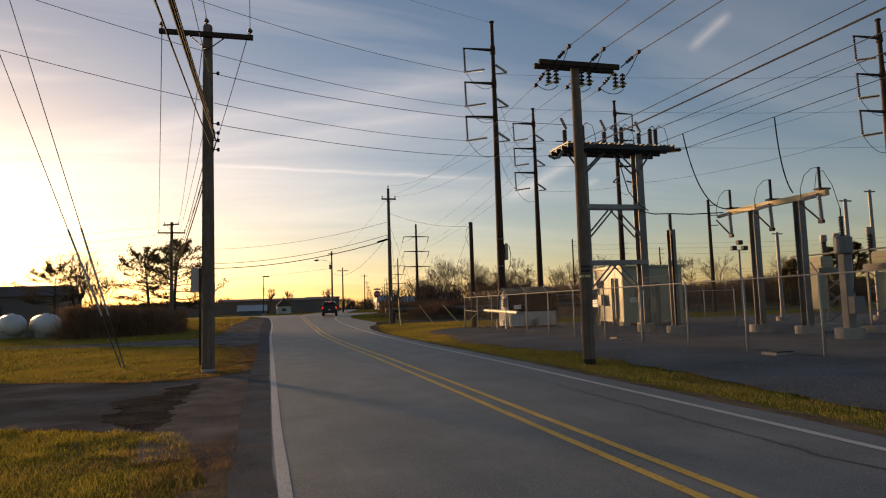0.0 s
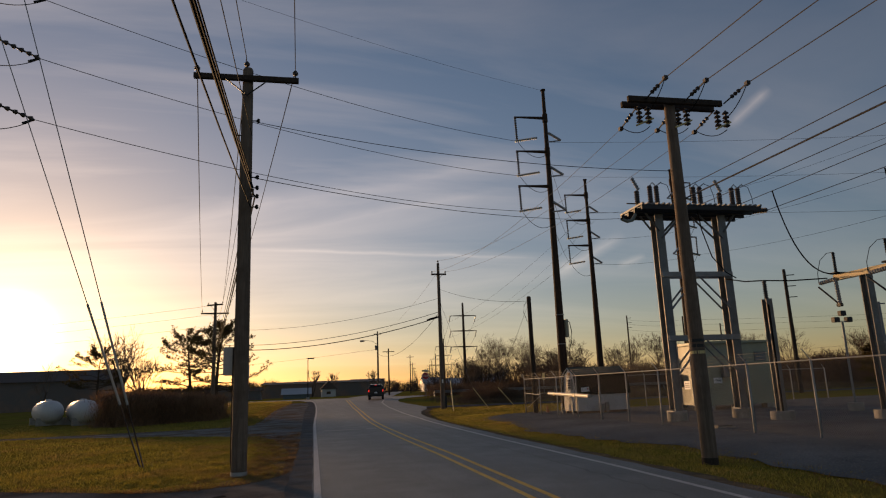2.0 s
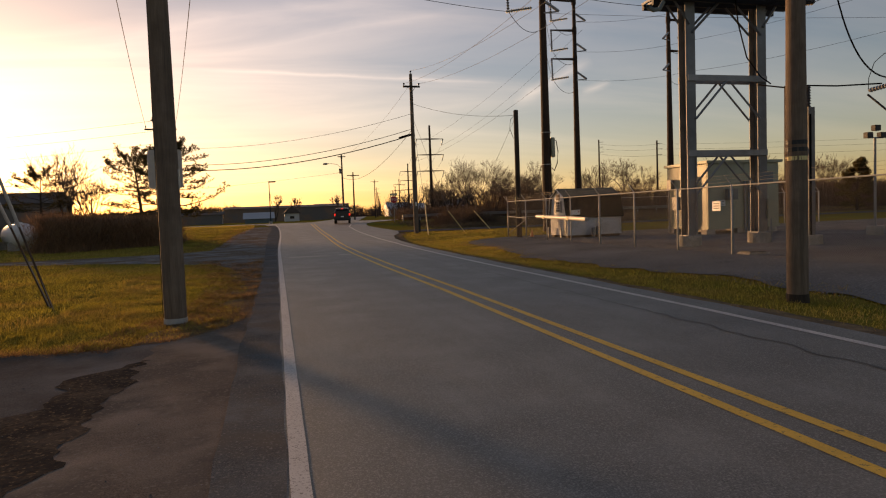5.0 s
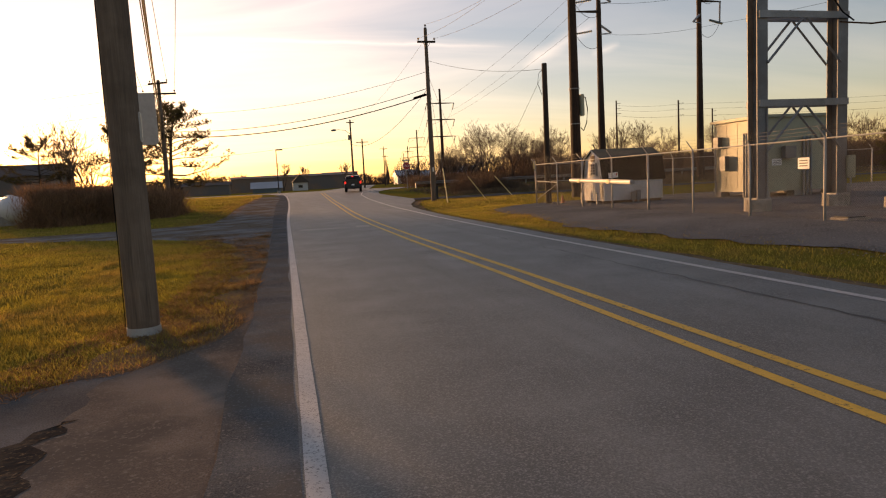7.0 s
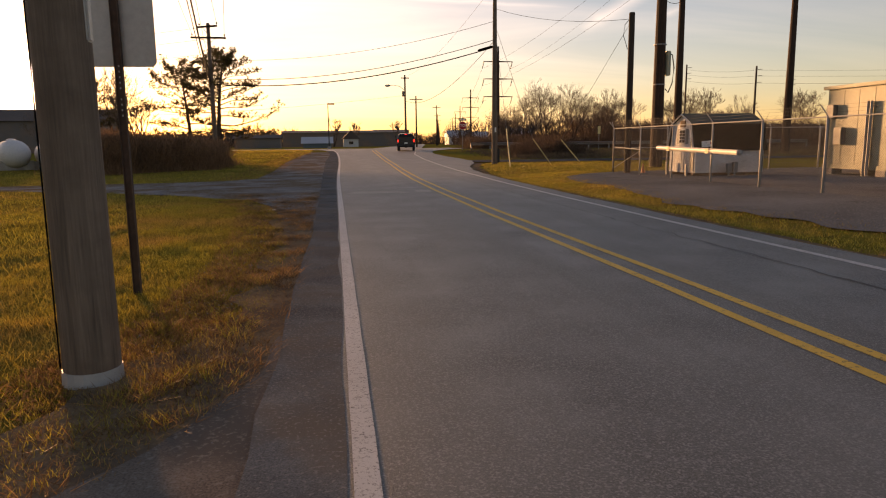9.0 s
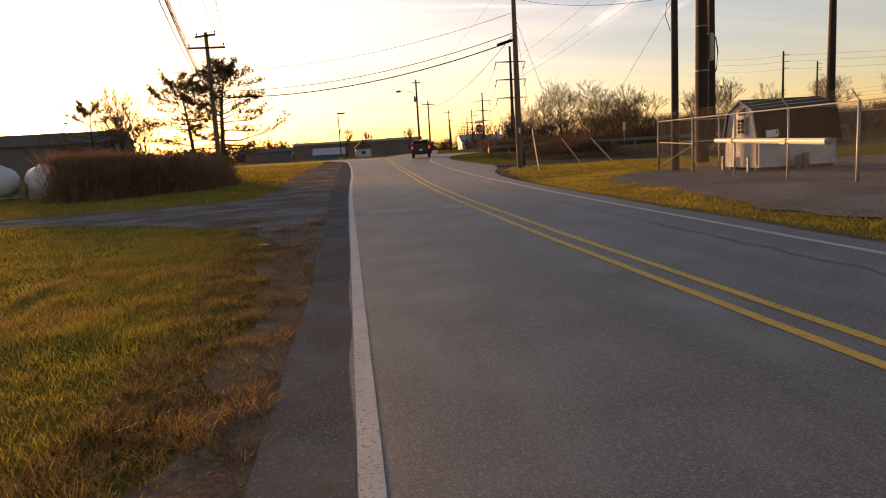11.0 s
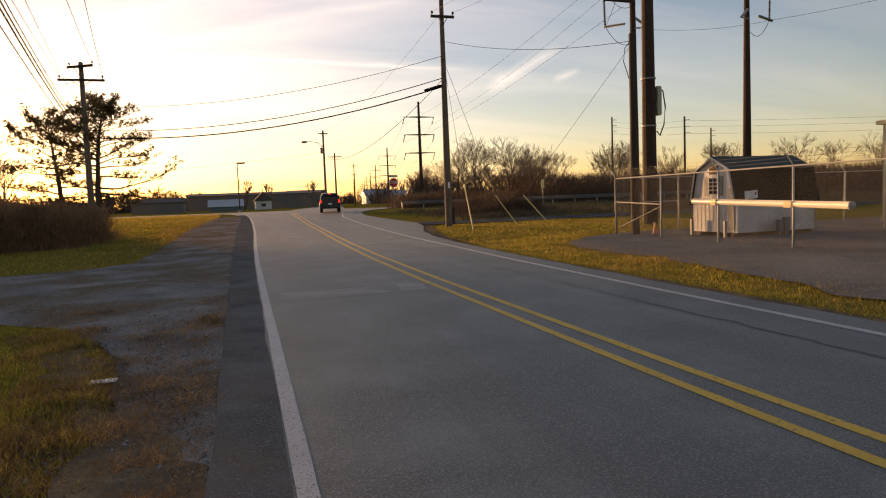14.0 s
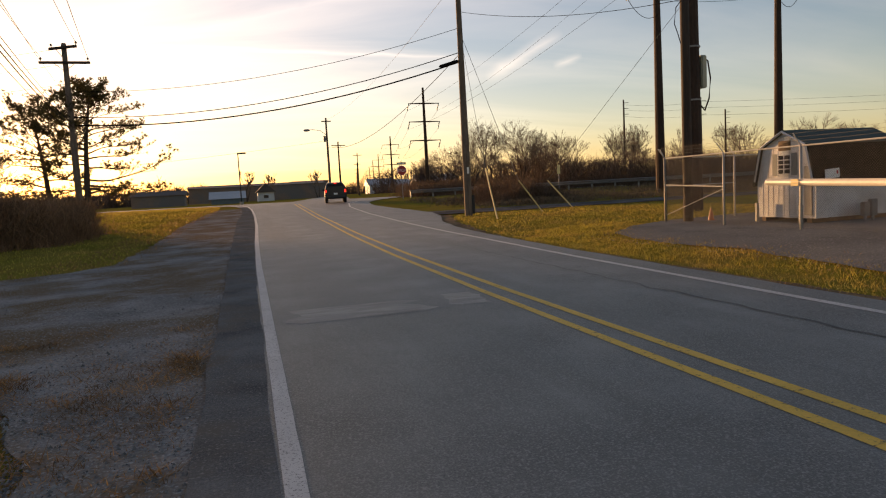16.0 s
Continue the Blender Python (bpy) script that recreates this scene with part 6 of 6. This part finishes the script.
# ---- propane tanks ----
for x, y, rz in ((-15.6, 57.0, 28), (-18.3, 58.2, 28)):
    t = thing("storage_tank", x, y, ground_z(x, y), "large white rounded storage tank beside the hedge", "tank", "storage tanks", rz)
    prof = [(0, 0.05), (0.01, 0.28), (0.04, 0.52), (0.09, 0.69), (0.16, 0.8), (0.84, 0.8), (0.91, 0.69), (0.96, 0.52), (0.99, 0.28), (1, 0.05)]
    part("shell", turned(B(), (0, -2.2, 0.95), (0, 2.2, 0.95), prof, 24), TANK, t, smooth=True)
    for yy in (-1.3, 1.3):
        part("saddle", box(B(), -0.9, 0.9, yy - 0.12, yy + 0.12, 0, 0.55), CONCRETE, t)
    part("dome_lid", turned(B(), (0, 0, 1.68), (0, 0, 1.85), [(0, 0.25), (0.8, 0.24), (1, 0.1)], 12), TANK, t)

# ---- parked-up car at the junction ----
car = thing("car", 8.4, 83.0, rise(83) + 0.022, "dark sport utility car with lit red tail lamps", "car", rz=-7)


def loft(sections, mat, name, parent, label=""):
    """A shell through closed sections (y, half width, z bottom, z top, inset at the top)."""
    bm = B()
    rings = []
    for y, w, z0, z1, ins in sections:
        c = [(-w, z0 + 0.1), (-w, z0 + (z1 - z0) * 0.55), (-w + ins, z1 - 0.06), (-w + ins + 0.08, z1), (w - ins - 0.08, z1), (w - ins, z1 - 0.06), (w, z0 + (z1 - z0) * 0.55), (w, z0 + 0.1), (w - 0.1, z0), (-w + 0.1, z0)]
        rings.append([bm.verts.new((x, y, z)) for x, z in c])
    for a, b in zip(rings, rings[1:]):
        for k in range(10):
            bm.faces.new((a[k], a[(k + 1) % 10], b[(k + 1) % 10], b[k]))
    bm.faces.new(rings[0])
    bm.faces.new(rings[-1][::-1])
    bmesh.ops.recalc_face_normals(bm, faces=bm.faces)
    return part(name, bm, mat, parent, label)


loft([(-0.02, 0.86, 0.42, 1.02, 0.04), (0.1, 0.93, 0.36, 1.08, 0.04), (2.4, 0.95, 0.34, 1.08, 0.04), (3.4, 0.94, 0.34, 1.05, 0.06), (4.4, 0.90, 0.36, 0.95, 0.1), (4.7, 0.8, 0.42, 0.8, 0.1)], CAR_PAINT, "body", car)
loft([(0.06, 0.84, 1.05, 1.40, 0.10), (0.28, 0.84, 1.05, 1.74, 0.16), (1.6, 0.85, 1.05, 1.80, 0.17), (2.6, 0.85, 1.05, 1.76, 0.2), (3.5, 0.82, 1.05, 1.10, 0.1)], CAR_PAINT, "cabin", car)
m = pose(0, 0.10, 1.38, 16, 0, 0)
part("rear_window", soft_box(B(), -0.62, 0.62, -0.02, 0.015, -0.2, 0.22, 0.01, m), WINDOW, car)
part("tailgate", soft_box(B(), -0.7, 0.7, -0.05, 0.0, 0.62, 1.08, 0.02), CAR_PAINT, car)
part("bumper", soft_box(B(), -0.88, 0.88, -0.12, 0.1, 0.42, 0.62, 0.04), DARK_STEEL, car)
part("number_plate", soft_box(B(), -0.16, 0.16, -0.07, -0.052, 0.72, 0.87, 0.006), SIGN_WHITE, car)
for s in (-1, 1):
    part("tail_lamp", soft_box(B(), s * 0.82 - 0.07, s * 0.82 + 0.07, -0.05, 0.02, 0.9, 1.15, 0.02), TAIL, car, "lit red tail lamp")
    part("side_mirror", soft_box(B(), s * 1.02 - 0.1, s * 1.02 + 0.1, 2.9, 3.05, 1.08, 1.24, 0.03), CAR_PAINT, car)
    part("side_window", soft_box(B(), s * 0.80 - 0.02, s * 0.80 + 0.02, 0.5, 2.9, 1.14, 1.55, 0.01), WINDOW, car)
    part("roof_rail", rod(B(), (s * 0.62, 0.5, 1.84), (s * 0.62, 2.6, 1.82), 0.02, n=6), DARK_STEEL, car)
    for y in (0.85, 3.75):
        wh = part("wheel", turned(B(), (s * 0.66, y, 0.36), (s * 0.92, y, 0.36), [(0, 0.3), (0.1, 0.36), (0.9, 0.36), (1, 0.3)], 18), RUBBER, car)
        part("rim", turned(B(), (s * 0.90, y, 0.36), (s * 0.935, y, 0.36), [(0, 0.23), (1, 0.2)], 12), GALV, wh)
part("brake_lamp", soft_box(B(), -0.12, 0.12, 0.14, 0.18, 1.66, 1.71, 0.01), TAIL, car)


# ---- far buildings ----
def house(x, y, w, d, h, roof_h, wall, roof, label, rz=0.0, ridge_along=True, openings=4, name="house"):
    e = thing(name, x, y, 0.6, label, "building", "far buildings", rz)
    part("wall", box(B(), -w / 2, w / 2, -d / 2, d / 2, -0.5, h), wall, e)
    bm = B()
    o = 0.4
    if ridge_along:
        c = [(-w / 2 - o, -d / 2 - o, h), (w / 2 + o, -d / 2 - o, h), (w / 2 + o, d / 2 + o, h), (-w / 2 - o, d / 2 + o, h), (-w / 2 - o, 0, h + roof_h), (w / 2 + o, 0, h + roof_h)]
        fs = ((0, 1, 5, 4), (2, 3, 4, 5), (3, 0, 4), (1, 2, 5), (3, 2, 1, 0))
    else:
        c = [(-w / 2 - o, -d / 2 - o, h), (w / 2 + o, -d / 2 - o, h), (w / 2 + o, d / 2 + o, h), (-w / 2 - o, d / 2 + o, h), (0, -d / 2 - o, h + roof_h), (0, d / 2 + o, h + roof_h)]
        fs = ((0, 1, 4), (2, 3, 5), (1, 2, 5, 4), (3, 0, 4, 5), (3, 2, 1, 0))
    v = [bm.verts.new(p) for p in c]
    for f in fs:
        bm.faces.new([v[i] for i in f])
    bmesh.ops.recalc_face_normals(bm, faces=bm.faces)
    part("roof", bm, roof, e)
    for k in range(openings):
        xx = -w / 2 + w * (k + 0.5) / openings
        wn = part("window", box(B(), xx - 0.6, xx + 0.6, -d / 2 - 0.06, -d / 2 - 0.005, h * 0.35, h * 0.75), HOUSE_WALL, e)
        part("pane", box(B(), xx - 0.5, xx + 0.5, -d / 2 - 0.08, -d / 2 - 0.065, h * 0.39, h * 0.71), WINDOW, wn)
    return e


house(5.5, 206, 33, 14, 3.9, 0.7, BUILDING, BUILDING, "long low brown commercial building", openings=0, name="commercial_building")
house(19.5, 214, 9.5, 12, 4.6, 0.3, BUILDING, ROOF_DARK, "flat-roofed brown commercial building", openings=0, name="commercial_building")
house(-1.3, 150, 5.4, 7, 1.0, 1.3, SHUTTER, ROOF_GREY, "low dark building with a pale metal roof", openings=0, name="barn")
house(6.2, 176, 3.4, 7, 2.0, 2.0, HOUSE_WALL, ROOF_DARK, "small white gabled house", ridge_along=False, openings=1)
house(-13.5, 160, 9, 7, 2.2, 0.8, BUILDING, ROOF_DARK, "low brown outbuilding behind pines", openings=0, name="barn")
house(52, 275, 9, 9, 3.2, 2.6, HOUSE_WALL, ROOF_GREY, "white house with a gabled roof", openings=3)
house(61, 285, 10, 9, 3.0, 2.4, HOUSE_WALL, ROOF_GREY, "pale house with a gabled roof", openings=3)
house(70, 262, 15, 10, 3.0, 3.2, HOUSE_WALL, ROOF_GREY, "wide pale house with a grey roof", openings=4)
house(103, 150, 12, 9, 2.8, 1.4, BUILDING, ROOF_DARK, "low dark house beyond the yard", openings=3)


house(-41, 106, 30, 10, 3.9, 1.6, BUILDING, ROOF_DARK, "long dark shed building beyond the tanks", openings=0, name="barn")


# ---- grass blades, litter and stones near the road ----
def in_lawn(x, y):
    if y < 9.0 and x < 0:
        return x < -0.35 and y < d1_near(max(x, -16)) - 0.05
    if x > -16 and d1_near(x) - 0.05 < y < d1_far(x) + 0.05:
        return False
    return x < curve(G_LEFT, y) - 0.05 and x < road_left(y) - 0.12


def blades(name, count, x0, x1, y0, y1, keep, h0, h1, width, mat, label, seed, lean=0.5):
    rng = random.Random(seed)
    V = []
    for _ in range(count):
        x, y = rng.uniform(x0, x1), rng.uniform(y0, y1)
        if not keep(x, y, rng):
            continue
        z = ground_z(x, y) + 0.005
        h = rng.uniform(h0, h1) * (0.75 + 0.5 * rnd(x, y, 1.3) + 1.3 * max(0, rnd(x, y, 3.1)))
        a = rng.uniform(0, 6.283)
        c, s = math.cos(a) * width, math.sin(a) * width
        lx, ly = rng.gauss(0, lean) * h, rng.gauss(0, lean) * h
        V += [(x - c, y - s, z), (x + c, y + s, z), (x + lx, y + ly, z + h)]
    V = np.array(V, dtype=np.float32)
    n = len(V)
    me = bpy.data.meshes.new(name)
    me.vertices.add(n)
    me.vertices.foreach_set("co", V.ravel())
    me.loops.add(n)
    me.loops.foreach_set("vertex_index", np.arange(n, dtype=np.int32))
    me.polygons.add(n // 3)
    me.polygons.foreach_set("loop_start", np.arange(0, n, 3, dtype=np.int32))
    me.update(calc_edges=True)
    me.materials.append(mat)
    return tagged(new(name, me), label, "grass", kind="stuff")


blades("grass", 210000, -3.4, -0.25, 3.5, 35.0, lambda x, y, r: in_lawn(x, y) and r.random() < 0.35 + 0.45 * -x, 0.035, 0.085, 0.004, BLADE, "short green and straw lawn grass", 61)
blades("grass", 60000, -6.5, -3.2, 5, 36, lambda x, y, r: in_lawn(x, y), 0.04, 0.09, 0.006, BLADE, "short green and straw lawn grass", 60)
blades("grass", 70000, -20, -0.5, 40, 108, lambda x, y, r: in_lawn(x, y) and y < 108 + 0.1 * x, 0.035, 0.08, 0.012, BLADE, "rough green and straw grass", 68)
blades("grass", 60000, -16, -6.3, 14, 50, lambda x, y, r: in_lawn(x, y), 0.05, 0.10, 0.008, BLADE, "short green and straw lawn grass", 62)
blades("grass", 90000, 6.6, 13.2, 4, 46, lambda x, y, r: road_right(y) + 0.4 + 0.8 * r.random() < x < curve(Y_LEFT, y) + 0.1 + 0.4 * r.gauss(0, 1) + 0.4 * rnd(x, y, 0.9), 0.035, 0.08, 0.006, BLADE, "rough green and straw verge grass", 63)
blades("grass", 30000, 7, 22, 42, 60, lambda x, y, r: x > road_right(y) + 0.3 + 0.9 * r.random() and y < 56.8 and (y > 45 or x < curve(Y_LEFT, y)), 0.035, 0.08, 0.01, BLADE, "rough green verge grass", 64)
blades("dead_grass", 130000, -2.6, -0.1, 16.2, 32, lambda x, y, r: curve(V_LEFT, y) - 0.5 < x < min(curve(V_RIGHT, y) + 0.04 * r.random(), road_left(y) - 0.03) and r.random() < 0.7 - 0.25 * sm((y - 26) / 4) * sm((x + 2.2) / 1.2) + 0.9 * rnd(x, y, 1.7), 0.025, 0.085, 0.0055, STRAW, "dead brown grass and leaf litter", 65, 1.3)
blades("dead_grass", 45000, -2.8, -0.1, 25.5, 34, lambda x, y, r: curve(G_LEFT, y) - 0.4 < x < road_left(y) - 0.05 and rnd(x, y, 0.9) + 0.5 * rnd(x, y, 2.7) > 0.75 * r.random() - 0.32, 0.02, 0.06, 0.006, STRAW, "dead brown grass over the gravel", 69, 1.6)
blades("dead_grass", 9000, -1.1, -0.3, 3, 8.5, lambda x, y, r: x < road_left(y) - 0.03, 0.02, 0.075, 0.004, STRAW, "dead brown grass and leaf litter", 66, 1.3)
blades("dead_grass", 12000, -6, 0.4, 40, 82, lambda x, y, r: curve(G_LEFT, y) - 1.5 < x < curve(G_LEFT, y) + 0.5, 0.04, 0.12, 0.009, STRAW, "dead brown grass by the gravel", 67, 0.8)


blades("dead_grass", 40000, 6.3, 9.5, 4, 50, lambda x, y, r: road_right(y) + 0.05 < x < road_right(y) + 0.25 + 0.75 * r.random() and r.random() < 0.6 + rnd(x, y, 1.1), 0.02, 0.07, 0.006, STRAW, "dead brown grass along the road edge", 76, 1.2)
blades("dead_grass", 22000, 8, 13, 8, 46, lambda x, y, r: abs(x - curve(Y_LEFT, y)) < 0.5 * abs(r.gauss(0, 1)) and rnd(x, y, 1.4) > -0.25, 0.025, 0.08, 0.007, STRAW, "dead grass at the border of the gravel yard", 77, 1.0)


blades("dead_grass", 60000, -5.5, -0.12, 15.9, 21, lambda x, y, r: -0.12 < y - d1_far(x) < 0.28 * abs(r.gauss(0, 1)) and r.random() < 0.75 + rnd(x, y, 2.0), 0.03, 0.10, 0.004, STRAW, "dead straw grass fringing the driveway", 78, 0.9)


def stones(name, count, pick, s0, s1, seed, label):
    rng = random.Random(seed)
    V, F = [], []
    for _ in range(count):
        x, y = pick(rng)
        z = ground_z(x, y) + 0.02
        s = rng.uniform(s0, s1) * (1 + rng.random() ** 6)
        i = len(V)
        for dx, dy, dz in ((1, 0, 0), (-0.4, 0.9, 0), (-0.6, -0.8, 0), (0.1, 0.1, 1)):
            V.append((x + dx * s * rng.uniform(0.6, 1.2), y + dy * s * rng.uniform(0.6, 1.2), z + dz * s * rng.uniform(0.5, 1) - 0.002))
        F += [(i, i + 1, i + 3), (i + 1, i + 2, i + 3), (i + 2, i, i + 3)]
    return tagged(data_object(name, V, F, STONE), label, "gravel", kind="stuff")


def pick_drive(r):
    y = r.triangular(24, 48, 31)
    a, b = max(-9.0, curve(G_LEFT, y)), road_left(y) - 0.02
    return a + (b - a) * r.random(), y


stones("loose_gravel", 34000, pick_drive, 0.005, 0.018, 71, "loose grey gravel stones on the drive")
stones("loose_gravel", 6000, lambda r: (r.uniform(-1.3, -0.15), r.uniform(16.5, 30)), 0.004, 0.013, 72, "loose stones and debris along the road edge")
stones("loose_gravel", 4000, lambda r: (r.uniform(-2.2, -0.3), r.uniform(7.5, 15)), 0.004, 0.014, 73, "loose stones on the driveway mouth")
stones("loose_gravel", 16000, lambda r: (r.uniform(9.8, 19), r.uniform(12, 43)), 0.006, 0.02, 74, "loose grey stones on the yard")
paper = thing("paper_scrap", -1.02, 28.9, ground_z(-1.02, 28.9) + 0.034, "flat pale scrap of paper on the grass", "litter")
part("sheet", soft_box(B(), -0.11, 0.11, -0.06, 0.06, 0, 0.012, 0.004), SIGN_WHITE, paper)
